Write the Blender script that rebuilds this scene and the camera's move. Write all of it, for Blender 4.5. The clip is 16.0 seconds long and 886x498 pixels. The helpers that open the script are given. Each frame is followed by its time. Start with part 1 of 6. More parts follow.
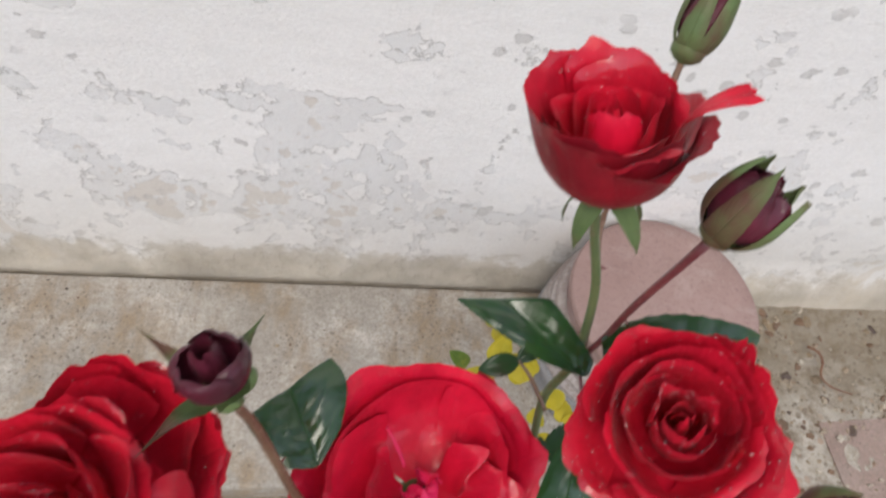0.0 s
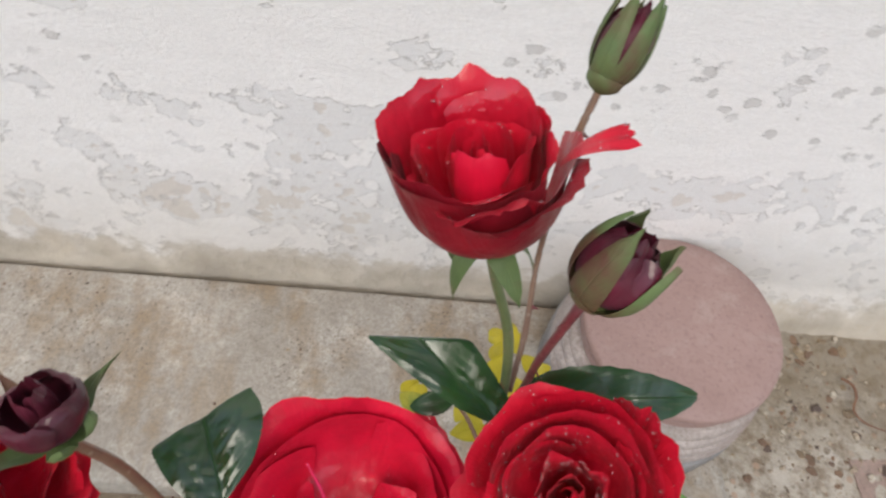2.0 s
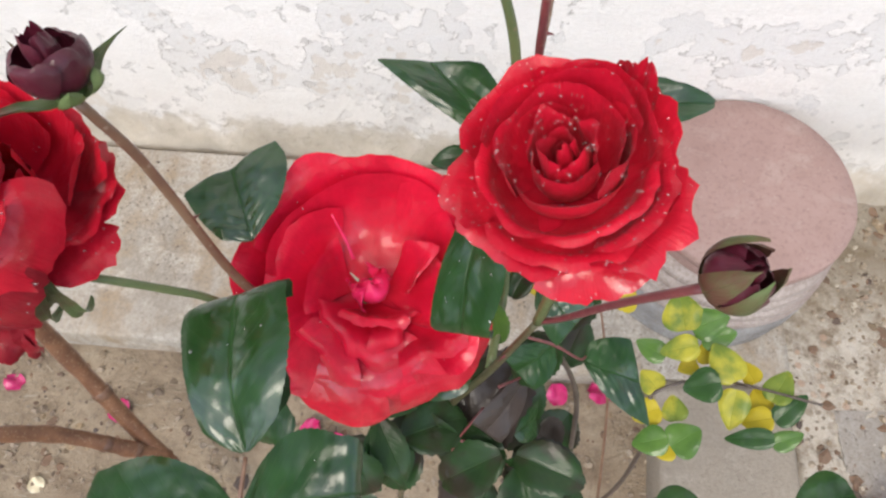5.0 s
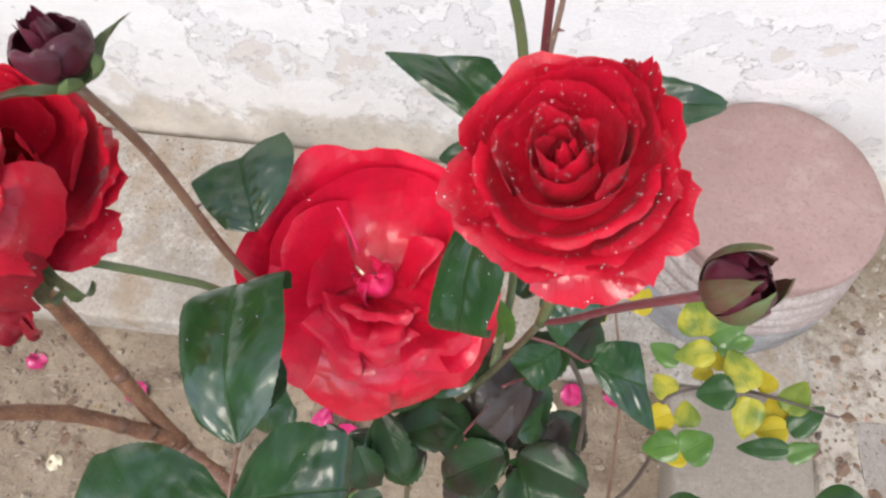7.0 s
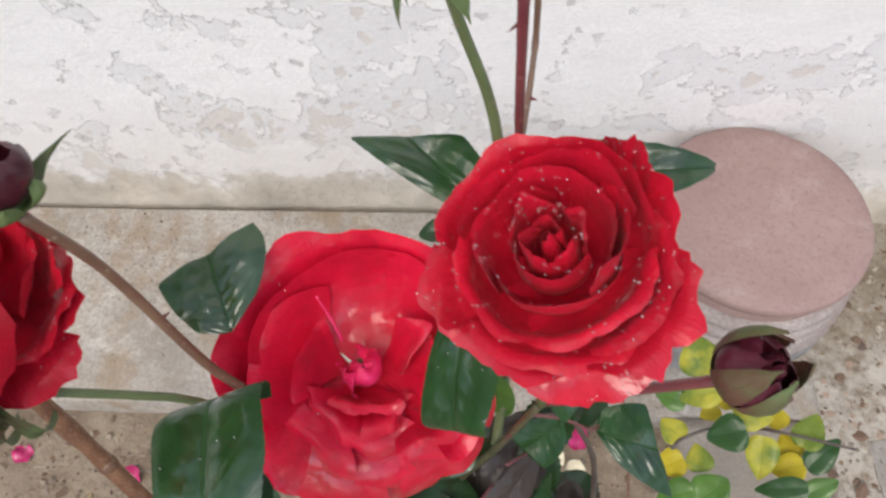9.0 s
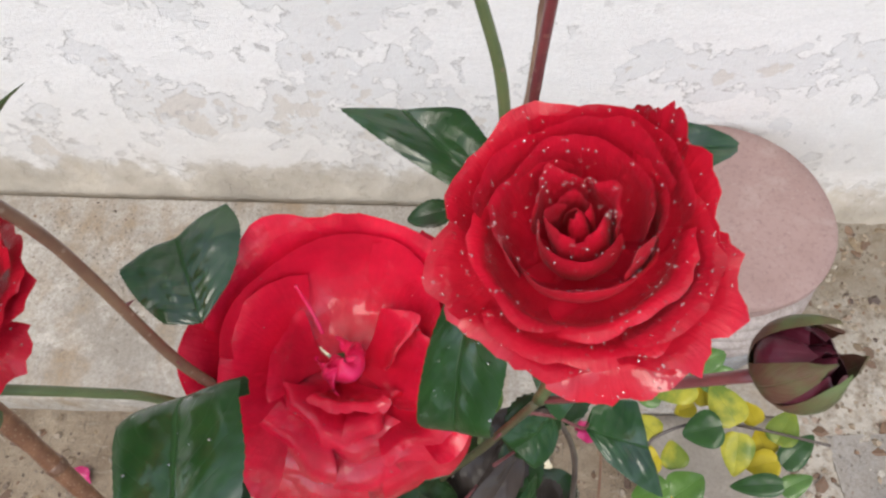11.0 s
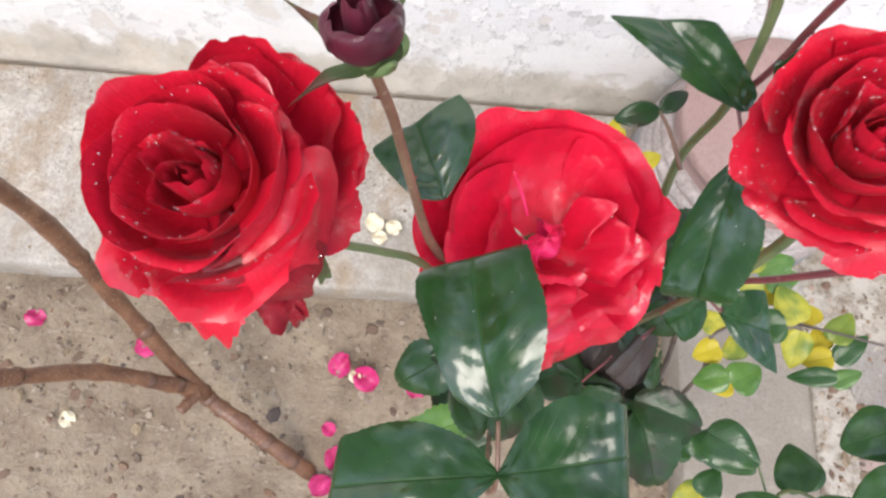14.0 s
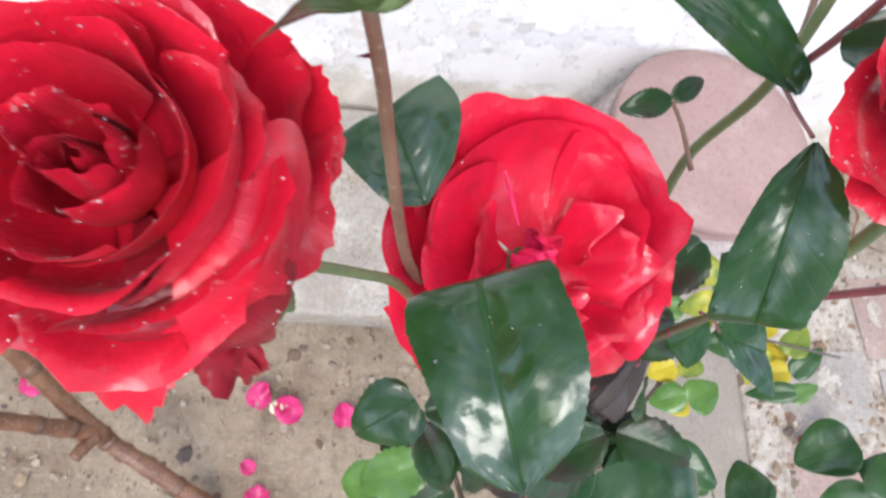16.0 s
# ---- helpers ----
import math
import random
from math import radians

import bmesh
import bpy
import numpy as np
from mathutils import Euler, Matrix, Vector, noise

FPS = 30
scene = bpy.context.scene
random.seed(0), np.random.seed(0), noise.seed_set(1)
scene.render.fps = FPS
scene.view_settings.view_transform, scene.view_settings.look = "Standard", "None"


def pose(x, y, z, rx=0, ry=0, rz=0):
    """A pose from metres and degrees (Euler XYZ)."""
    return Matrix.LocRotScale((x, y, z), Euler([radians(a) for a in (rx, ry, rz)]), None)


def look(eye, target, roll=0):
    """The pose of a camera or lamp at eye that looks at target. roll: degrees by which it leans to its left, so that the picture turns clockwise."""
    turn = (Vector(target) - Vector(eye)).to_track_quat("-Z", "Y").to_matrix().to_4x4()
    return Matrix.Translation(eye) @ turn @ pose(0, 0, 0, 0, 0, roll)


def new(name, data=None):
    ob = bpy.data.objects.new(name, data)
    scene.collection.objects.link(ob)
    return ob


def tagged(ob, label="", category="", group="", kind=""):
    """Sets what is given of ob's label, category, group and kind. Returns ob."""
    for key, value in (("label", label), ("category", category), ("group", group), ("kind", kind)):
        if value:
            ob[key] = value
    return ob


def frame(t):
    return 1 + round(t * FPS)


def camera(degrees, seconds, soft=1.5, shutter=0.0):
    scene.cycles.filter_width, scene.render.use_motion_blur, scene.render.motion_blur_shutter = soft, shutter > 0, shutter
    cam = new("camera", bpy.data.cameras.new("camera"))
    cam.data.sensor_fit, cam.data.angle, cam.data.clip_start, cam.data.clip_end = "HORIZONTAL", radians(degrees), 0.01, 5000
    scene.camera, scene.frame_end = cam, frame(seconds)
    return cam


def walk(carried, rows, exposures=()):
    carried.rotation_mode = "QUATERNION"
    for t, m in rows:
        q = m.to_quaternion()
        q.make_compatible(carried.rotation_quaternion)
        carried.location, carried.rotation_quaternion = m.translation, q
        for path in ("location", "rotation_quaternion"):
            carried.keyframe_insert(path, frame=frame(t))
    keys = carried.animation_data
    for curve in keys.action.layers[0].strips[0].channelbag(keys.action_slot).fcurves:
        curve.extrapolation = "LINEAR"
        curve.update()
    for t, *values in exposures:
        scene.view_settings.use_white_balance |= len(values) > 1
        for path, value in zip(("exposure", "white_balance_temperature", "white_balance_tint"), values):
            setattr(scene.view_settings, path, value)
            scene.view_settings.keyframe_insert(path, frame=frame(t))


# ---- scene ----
cam = camera(66.6, 16.0, 2.4, 0.4)
PATH = [
    (0, (-0.0569, -0.6415, 1.1819), (0.2103, 0.4259, -0.4882), 14.45),
    (0.5, (-0.0252, -0.6157, 1.1876), (0.2097, 0.5051, -0.4521), 13.15),
    (1, (-0.0117, -0.6102, 1.1903), (0.2530, 0.4598, -0.4786), 12.75),
    (1.5, (-0.0124, -0.6193, 1.1905), (0.2621, 0.4649, -0.4675), 10.50),
    (2, (-0.0033, -0.6202, 1.1776), (0.1310, 0.4558, -0.5030), 11.00),
    (2.5, (-0.0098, -0.6297, 1.1712), (0.0306, 0.4510, -0.5112), 9.10),
    (3, (-0.0033, -0.6385, 1.1773), (-0.0153, 0.4685, -0.4884), 6.53),
    (3.5, (0.0065, -0.6549, 1.1657), (-0.0121, 0.3422, -0.5680), 5.70),
    (4, (0.0178, -0.6662, 1.1509), (0.0078, 0.2392, -0.6323), 4.79),
    (4.5, (0.0237, -0.6779, 1.1426), (0.0224, 0.1834, -0.6625), 4.58),
    (4.7, (0.0250, -0.6826, 1.1425), (-0.0053, 0.1712, -0.6658), 2.41),
    (6.8, (0.0300, -0.6887, 1.1356), (-0.0801, 0.1322, -0.6848), -0.67),
    (7, (0.0345, -0.6820, 1.1396), (-0.0852, 0.1435, -0.6781), -1.33),
    (7.5, (0.0356, -0.7013, 1.1483), (-0.1492, 0.2208, -0.6168), -1.95),
    (8, (0.0359, -0.7183, 1.1574), (-0.1208, 0.2644, -0.5775), -2.35),
    (8.5, (0.0170, -0.6719, 1.1536), (-0.1065, 0.3222, -0.5774), -3.52),
    (9, (0.0344, -0.6586, 1.1328), (-0.0601, 0.2745, -0.6337), -4.16),
    (9.2, (0.0366, -0.6638, 1.1313), (-0.0213, 0.2568, -0.6433), -2.37),
    (11.3, (0.0161, -0.6526, 1.1087), (0.0402, 0.2795, -0.6606), 2.98),
    (11.5, (0.0133, -0.6580, 1.1072), (0.0342, 0.2928, -0.6522), 3.11),
    (12, (0.0118, -0.6552, 1.1115), (0.0517, 0.2595, -0.6666), 3.79),
    (12.5, (0.0213, -0.6685, 1.1309), (0.1724, 0.1489, -0.6882), 7.99),
    (13, (-0.0023, -0.6796, 1.1669), (0.0827, 0.1955, -0.6295), 2.91),
    (13.2, (-0.0229, -0.6704, 1.1695), (0.0544, 0.1604, -0.6481), 5.31),
    (13.5, (-0.0406, -0.6927, 1.1589), (0.0250, 0.0989, -0.6766), 6.66),
    (14, (-0.0752, -0.6785, 1.1423), (-0.0172, -0.0220, -0.7460), 9.35),
    (14.5, (-0.0774, -0.6664, 1.1181), (0.0993, -0.0721, -0.7834), 20.81),
    (15, (-0.0677, -0.6512, 1.0938), (0.1861, -0.0873, -0.8082), 27.21),
    (15.5, (-0.0734, -0.6455, 1.0740), (0.1880, -0.1099, -0.8351), 28.27),
    (16, (-0.0973, -0.6584, 1.0815), (0.2144, 0.0533, -0.7614), 25.78),
]
walk(cam, [(t, look(eye, target, roll)) for t, eye, target, roll in PATH], [(0.0, 0.50, 6550, 9), (3.5, 0.56, 6650, 8), (4.0, 0.64, 6650, 9), (4.5, 0.86, 6650, 9), (7.0, 0.98, 6450, 11), (8.0, 0.82, 6450, 11), (9.0, 0.70, 6500, 10), (12.5, 0.78, 6500, 9), (13.5, 0.86, 6500, 10), (14.0, 1.16, 6350, 11), (15.0, 1.46, 6150, 12), (16.0, 1.32, 6050, 11)])

# ---- light: a bright overcast sky, the soft sun high behind the camera ----
world = bpy.data.worlds.new("overcast_sky")
scene.world = world
world.use_nodes = True
wn = world.node_tree.nodes
sky = wn.new("ShaderNodeTexSky")
sky.sky_type = "NISHITA"
sky.sun_disc = False
sky.sun_elevation, sky.sun_rotation = radians(58), radians(200)
sky.air_density, sky.dust_density, sky.ozone_density = 1.0, 1.5, 1.5
cloud = wn.new("ShaderNodeHueSaturation")
cloud.inputs["Saturation"].default_value = 0.62
world.node_tree.links.new(sky.outputs[0], cloud.inputs["Color"])
world.node_tree.links.new(cloud.outputs[0], wn["Background"].inputs[0])
wn["Background"].inputs[1].default_value = 0.15
sun_data = bpy.data.lights.new("sun", "SUN")
sun_data.energy, sun_data.angle, sun_data.color = 0.85, radians(34), (1.0, 0.91, 0.78)
sun_ob = new("sun", sun_data)
sun_ob.matrix_world = look((-0.4, -1.9, 3.0), (0, 0, 0))


# ---- materials ----
def material(name, base, rough=0.6, **sets):
    m = bpy.data.materials.new(name)
    m.use_nodes = True
    b = m.node_tree.nodes["Principled BSDF"]
    b.inputs["Base Color"].default_value = (*base, 1)
    b.inputs["Roughness"].default_value = rough
    for key, value in sets.items():
        b.inputs[key.replace("_", " ")].default_value = value
    return m


class Net:
    """Short names for a material's nodes."""

    def __init__(self, m):
        self.t, self.b = m.node_tree, m.node_tree.nodes["Principled BSDF"]
        tc = self.t.nodes.new("ShaderNodeTexCoord")
        geo = self.t.nodes.new("ShaderNodeNewGeometry")
        self.obj, self.uv, self.pos = tc.outputs["Object"], tc.outputs["UV"], geo.outputs["Position"]
        self.island = geo.outputs["Random Per Island"]
        self.rand = self.t.nodes.new("ShaderNodeObjectInfo").outputs["Random"]

    def link(self, a, b):
        self.t.links.new(a, b)

    def put(self, socket, value):
        if isinstance(value, bpy.types.NodeSocket):
            self.link(value, socket)
        elif value is not None:
            socket.default_value = value

    def scaled(self, vec, s, off=(0, 0, 0)):
        n = self.t.nodes.new("ShaderNodeMapping")
        self.link(vec, n.inputs[0])
        n.inputs["Scale"].default_value = s if isinstance(s, tuple) else (s, s, s)
        n.inputs["Location"].default_value = off
        return n.outputs[0]

    def noise(self, vec, scale, detail=4.0, rough=0.55, warp=0.0):
        n = self.t.nodes.new("ShaderNodeTexNoise")
        self.link(vec, n.inputs["Vector"])
        n.inputs["Scale"].default_value, n.inputs["Detail"].default_value = scale, detail
        n.inputs["Roughness"].default_value, n.inputs["Distortion"].default_value = rough, warp
        return n.outputs["Fac"]

    def cells(self, vec, scale, feature="F1", out="Distance"):
        n = self.t.nodes.new("ShaderNodeTexVoronoi")
        n.feature = feature
        self.link(vec, n.inputs["Vector"])
        n.inputs["Scale"].default_value = scale
        return n.outputs[out]

    def ramp(self, fac, *stops, hard=False):
        n = self.t.nodes.new("ShaderNodeValToRGB")
        e = n.color_ramp.elements
        if hard:
            n.color_ramp.interpolation = "CONSTANT"
        while len(e) < len(stops):
            e.new(0.5)
        for el, (p, c) in zip(e, stops):
            el.position = p
            el.color = (c, c, c, 1) if isinstance(c, (int, float)) else (*c, 1)
        self.link(fac, n.inputs[0])
        return n.outputs[0]

    def math(self, op, a, b=None, c=None):
        n = self.t.nodes.new("ShaderNodeMath")
        n.operation = op
        for s, v in zip(n.inputs, (a, b, c)):
            self.put(s, v)
        return n.outputs[0]

    def mix(self, fac, a, b, mode="MIX"):
        n = self.t.nodes.new("ShaderNodeMix")
        n.data_type, n.blend_type = "RGBA", mode
        self.put(n.inputs[0], fac)
        for s, v in ((n.inputs[6], a), (n.inputs[7], b)):
            self.put(s, (*v, 1) if isinstance(v, tuple) else v)
        return n.outputs[2]

    def part(self, vec, axis):
        n = self.t.nodes.new("ShaderNodeSeparateXYZ")
        self.link(vec, n.inputs[0])
        return n.outputs[axis]

    def far(self, vec, centre, stretch=(1, 1, 1)):
        n = self.t.nodes.new("ShaderNodeVectorMath")
        n.operation = "SUBTRACT"
        self.link(vec, n.inputs[0])
        n.inputs[1].default_value = centre
        s = self.t.nodes.new("ShaderNodeVectorMath")
        s.operation = "MULTIPLY"
        self.link(n.outputs[0], s.inputs[0])
        s.inputs[1].default_value = stretch
        g = self.t.nodes.new("ShaderNodeVectorMath")
        g.operation = "LENGTH"
        self.link(s.outputs[0], g.inputs[0])
        return g.outputs["Value"]

    def bump(self, height, strength=0.3, distance=0.002, normal=None):
        n = self.t.nodes.new("ShaderNodeBump")
        n.inputs["Strength"].default_value, n.inputs["Distance"].default_value = strength, distance
        self.link(height, n.inputs["Height"])
        self.put(n.inputs["Normal"], normal)
        return n.outputs[0]

    def done(self, colour=None, rough=None, normal=None):
        self.put(self.b.inputs["Base Color"], colour)
        self.put(self.b.inputs["Roughness"], rough)
        self.put(self.b.inputs["Normal"], normal)


def wall_paint():
    """Whitewash that has flaked off in layers, with a dirty plaster foot."""
    m = material("flaking_whitewash", (0.8, 0.78, 0.74), 0.85)
    n = Net(m)
    z = n.part(n.pos, 2)
    shape = n.math("ADD", n.math("MULTIPLY", n.noise(n.pos, 9.0, 6, 0.55, 0.25), 0.6), n.math("MULTIPLY", n.noise(n.pos, 30.0, 5, 0.55, 0.3), 0.4))
    worn = None
    # where whole sheets of paint have come away: x, z, half width, half height
    for x, h, rx, rz in ((-0.35, 0.495, 0.09, 0.035), (-0.44, 0.40, 0.06, 0.035), (-0.13, 0.525, 0.15, 0.04), (-0.09, 0.44, 0.11, 0.10), (-0.12, 0.31, 0.22, 0.08), (-0.34, 0.30, 0.10, 0.07), (0.01, 0.63, 0.05, 0.03), (0.37, 0.66, 0.05, 0.02), (0.43, 0.69, 0.03, 0.03), (0.40, 0.42, 0.16, 0.07), (0.58, 0.46, 0.10, 0.04), (-0.40, 0.67, 0.06, 0.03)):
        d = n.math("SUBTRACT", 1.25, n.far(n.pos, (x, 0, h), (1 / rx, 0, 1 / rz)))
        worn = d if worn is None else n.math("MAXIMUM", worn, d)
    worn = n.ramp(worn, (0.0, 0.0), (0.9, 1.0))
    low = n.ramp(z, (0.1, 1.0), (0.3, 0.55), (0.55, 0.0))
    f = n.math("ADD", shape, n.math("ADD", n.math("MULTIPLY", worn, 0.125), n.math("MULTIPLY", low, 0.085)))
    bare = n.ramp(f, (0.0, 0.0), (0.598, 0.0), (0.604, 1.0))
    deep = n.ramp(n.math("ADD", f, n.math("MULTIPLY", low, 0.05)), (0.0, 0.0), (0.705, 0.0), (0.72, 1.0))
    soft = n.noise(n.pos, 4, 5, 0.6)
    paint = n.mix(soft, (0.83, 0.805, 0.785), (0.88, 0.86, 0.845))
    paint = n.mix(n.ramp(n.noise(n.scaled(n.pos, (1, 1, 4)), 12, 6, 0.65), (0.45, 0.0), (0.75, 0.4)), paint, (0.72, 0.70, 0.68))
    paint = n.mix(n.ramp(n.noise(n.scaled(n.pos, (1, 1, 2.2)), 140, 5, 0.7), (0.42, 0.0), (0.68, 0.4)), paint, (0.70, 0.68, 0.655))
    under = n.mix(n.noise(n.pos, 16, 5), (0.705, 0.69, 0.68), (0.79, 0.775, 0.762))
    plaster = n.mix(n.noise(n.pos, 22, 6), (0.63, 0.585, 0.54), (0.72, 0.675, 0.63))
    col = n.mix(deep, n.mix(bare, paint, under), plaster)
    # dark contour round the flakes: the shade at their edges, put into the colour
    line = n.ramp(f, (0.592, 0.0), (0.599, 1.0), (0.606, 0.0))
    col = n.mix(n.math("MULTIPLY", line, n.ramp(n.noise(n.pos, 14, 4), (0.38, 0.0), (0.54, 0.85))), col, (0.36, 0.34, 0.31))
    # small chips
    pick = n.cells(n.pos, 19, "F1", "Color")
    chips = n.ramp(n.math("SUBTRACT", n.cells(n.scaled(n.pos, (1, 1, 1.3)), 21), n.math("MULTIPLY", n.math("SUBTRACT", n.noise(n.pos, 50, 5, 0.65), 0.32), 0.75)), (0.0, 1.0), (0.07, 1.0), (0.085, 0.0))
    chips = n.math("MULTIPLY", chips, n.ramp(n.noise(n.pos, 4.2, 2), (0.50, 0.0), (0.56, 1.0)))
    col = n.mix(n.math("MULTIPLY", chips, 0.7), col, (0.54, 0.52, 0.50))
    # yellow-brown damp along the foot
    edge = n.math("ADD", z, n.math("MULTIPLY", n.math("SUBTRACT", n.noise(n.pos, 13, 6, 0.62), 0.5), 0.2))
    damp = n.ramp(edge, (0.10, 0.85), (0.142, 0.70), (0.160, 0.34), (0.28, 0.17), (0.40, 0.0))
    stain = n.mix(n.noise(n.pos, 12, 6, 0.65), (0.36, 0.295, 0.21), (0.58, 0.50, 0.385))
    col = n.mix(damp, col, stain)
    foot = n.ramp(edge, (0.08, 1.0), (0.13, 0.7), (0.18, 0.0))
    col = n.mix(n.math("MULTIPLY", foot, n.ramp(n.noise(n.pos, 8, 6, 0.6), (0.36, 0.0), (0.62, 0.6))), col, (0.26, 0.225, 0.18))
    height = n.math("SUBTRACT", 1.0, n.math("ADD", n.math("MULTIPLY", bare, 0.5), n.math("MULTIPLY", deep, 0.4)))
    height = n.math("SUBTRACT", height, chips)
    rim = n.bump(height, 0.8, 0.0018)
    fine = n.bump(n.math("ADD", n.noise(n.scaled(n.pos, (1, 1, 2.6)), 75, 7, 0.72), n.math("MULTIPLY", n.noise(n.pos, 260, 3), 0.3)), 0.9, 0.0022, rim)
    n.done(col, n.ramp(soft, (0.3, 0.75), (0.7, 0.9)), fine)
    return m


def concrete(name, a, b, stain, stain_at=0.58, pits=1.0, wet=0.55):
    m = material(name, a, 0.7)
    n = Net(m)
    col = n.mix(n.ramp(n.noise(n.pos, 6, 8, 0.68), (0.36, 0.0), (0.62, 1.0)), a, b)
    col = n.mix(n.ramp(n.noise(n.scaled(n.pos, (1.4, 1, 1)), 8, 8, 0.66, 0.1), (stain_at, 0.0), (stain_at + 0.16, 0.7)), col, stain)
    rust = n.ramp(n.noise(n.scaled(n.pos, (3.2, 0.7, 1)), 5, 8, 0.66, 0.15), (0.53, 0.0), (0.68, 0.6))
    col = n.mix(n.math("MULTIPLY", rust, 0.9), col, stain)
    chalk = n.ramp(n.noise(n.scaled(n.pos, (1, 1.3, 1), (7, 3, 0)), 11, 8, 0.68), (0.53, 0.0), (0.66, 0.5))
    col = n.mix(chalk, col, tuple(min(0.7, 1.35 * c + 0.03) for c in b))
    speck = n.math("MAXIMUM", n.ramp(n.cells(n.pos, 95), (0.0, 1.0), (0.16, 1.0), (0.24, 0.0)), n.ramp(n.cells(n.pos, 210), (0.0, 0.8), (0.16, 0.8), (0.26, 0.0)))
    some = n.ramp(n.noise(n.pos, 9, 6, 0.65), (0.44, 0.0), (0.56, 0.9 * pits))
    col = n.mix(n.math("MULTIPLY", speck, some), col, (0.12, 0.085, 0.055))
    col = n.mix(n.ramp(n.noise(n.pos, 170, 5, 0.7), (0.38, 0.5), (0.58, 0.0)), col, (0.2, 0.165, 0.13))
    h = n.math("ADD", n.noise(n.pos, 60, 7, 0.7), n.math("MULTIPLY", n.noise(n.pos, 300, 2), 0.3))
    h = n.math("SUBTRACT", h, n.math("MULTIPLY", speck, some))
    n.done(col, n.ramp(n.noise(n.pos, 8, 4), (0.35, wet), (0.65, wet + 0.25)), n.bump(h, 0.8, 0.003))
    return m


def soil_material():
    m = material("damp_sandy_soil", (0.3, 0.24, 0.17), 0.8)
    n = Net(m)
    col = n.mix(n.ramp(n.noise(n.pos, 9, 9, 0.72), (0.34, 0.0), (0.64, 1.0)), (0.222, 0.160, 0.104), (0.405, 0.322, 0.225))
    col = n.mix(n.ramp(n.noise(n.pos, 42, 7, 0.74), (0.52, 0.0), (0.68, 0.75)), col, (0.175, 0.130, 0.092))
    fibre = n.ramp(n.noise(n.scaled(n.pos, (0.35, 2.2, 1)), 95, 4, 0.6, 1.2), (0.60, 0.0), (0.66, 0.75))
    col = n.mix(fibre, col, (0.47, 0.40, 0.31))
    across = n.ramp(n.noise(n.scaled(n.pos, (2.2, 0.4, 1), (4, 1, 0)), 85, 4, 0.6, 1.2), (0.62, 0.0), (0.68, 0.7))
    col = n.mix(across, col, (0.13, 0.095, 0.07))
    h = n.math("ADD", n.noise(n.pos, 30, 9, 0.78), n.math("MULTIPLY", n.noise(n.pos, 150, 5), 0.5))
    h = n.math("ADD", h, n.math("MULTIPLY", fibre, 0.15))
    n.done(col, 0.72, n.bump(h, 0.95, 0.009))
    return m


def gravel_concrete():
    m = material("worn_gravel_concrete", (0.5, 0.46, 0.4), 0.75)
    n = Net(m)
    col = n.mix(n.ramp(n.noise(n.pos, 26, 9, 0.78), (0.38, 0.0), (0.54, 1.0)), (0.20, 0.15, 0.10), (0.47, 0.42, 0.35))
    col = n.mix(n.ramp(n.noise(n.pos, 11, 7, 0.7), (0.50, 0.0), (0.64, 0.75)), col, (0.56, 0.52, 0.46))
    stones = n.cells(n.pos, 60, "F1", "Color")
    dist = n.cells(n.pos, 60)
    tone = n.ramp(n.part(stones, 0), (0.0, (0.20, 0.16, 0.12)), (0.35, (0.34, 0.28, 0.21)), (0.7, (0.46, 0.40, 0.32)), (1.0, (0.40, 0.26, 0.18)))
    col = n.mix(n.math("MULTIPLY", n.ramp(dist, (0.3, 1.0), (0.42, 0.0)), n.ramp(n.part(stones, 1), (0.55, 0.0), (0.6, 0.9))), col, tone)
    holes = n.ramp(n.cells(n.scaled(n.pos, (1, 1, 1), (5, 2, 0)), 85), (0.0, 1.0), (0.18, 1.0), (0.28, 0.0))
    gate = n.ramp(n.noise(n.pos, 26, 4), (0.46, 0.0), (0.56, 0.65))
    col = n.mix(n.math("MULTIPLY", holes, gate), col, (0.15, 0.105, 0.065))
    earth = n.math("ADD", n.part(n.pos, 1), n.math("MULTIPLY", n.math("SUBTRACT", n.noise(n.pos, 9, 7, 0.7), 0.5), 0.5))
    col = n.mix(n.ramp(n.math("ADD", earth, 1.0), (0.70, 0.0), (0.86, 0.72)), col, (0.185, 0.140, 0.085))
    h = n.math("SUBTRACT", n.math("ADD", n.noise(n.pos, 70, 7, 0.72), n.math("MULTIPLY", dist, -0.5)), n.math("MULTIPLY", holes, gate))
    n.done(col, 0.6, n.bump(h, 0.9, 0.006))
    return m


def clay():
    m = material("dusty_pink_clay", (0.3, 0.2, 0.18), 0.7)
    n = Net(m)
    col = n.mix(n.ramp(n.noise(n.pos, 7, 7, 0.65), (0.35, 0.0), (0.65, 1.0)), (0.285, 0.180, 0.158), (0.365, 0.246, 0.220))
    col = n.mix(n.ramp(n.noise(n.scaled(n.pos, (1, 1.6, 2.0)), 13, 8, 0.72, 0.6), (0.52, 0.0), (0.72, 0.55)), col, (0.43, 0.335, 0.295))
    col = n.mix(n.ramp(n.noise(n.pos, 150, 5, 0.7), (0.50, 0.0), (0.72, 0.6)), col, (0.20, 0.12, 0.11))
    speck = n.ramp(n.cells(n.scaled(n.pos, (1, 2.2, 1)), 60), (0.0, 1.0), (0.05, 1.0), (0.09, 0.0))
    col = n.mix(n.math("MULTIPLY", speck, 0.6), col, (0.50, 0.43, 0.36))
    n.done(col, n.ramp(n.noise(n.pos, 14, 4), (0.3, 0.5), (0.7, 0.8)), n.bump(n.noise(n.pos, 85, 7, 0.7), 0.4, 0.002))
    return m


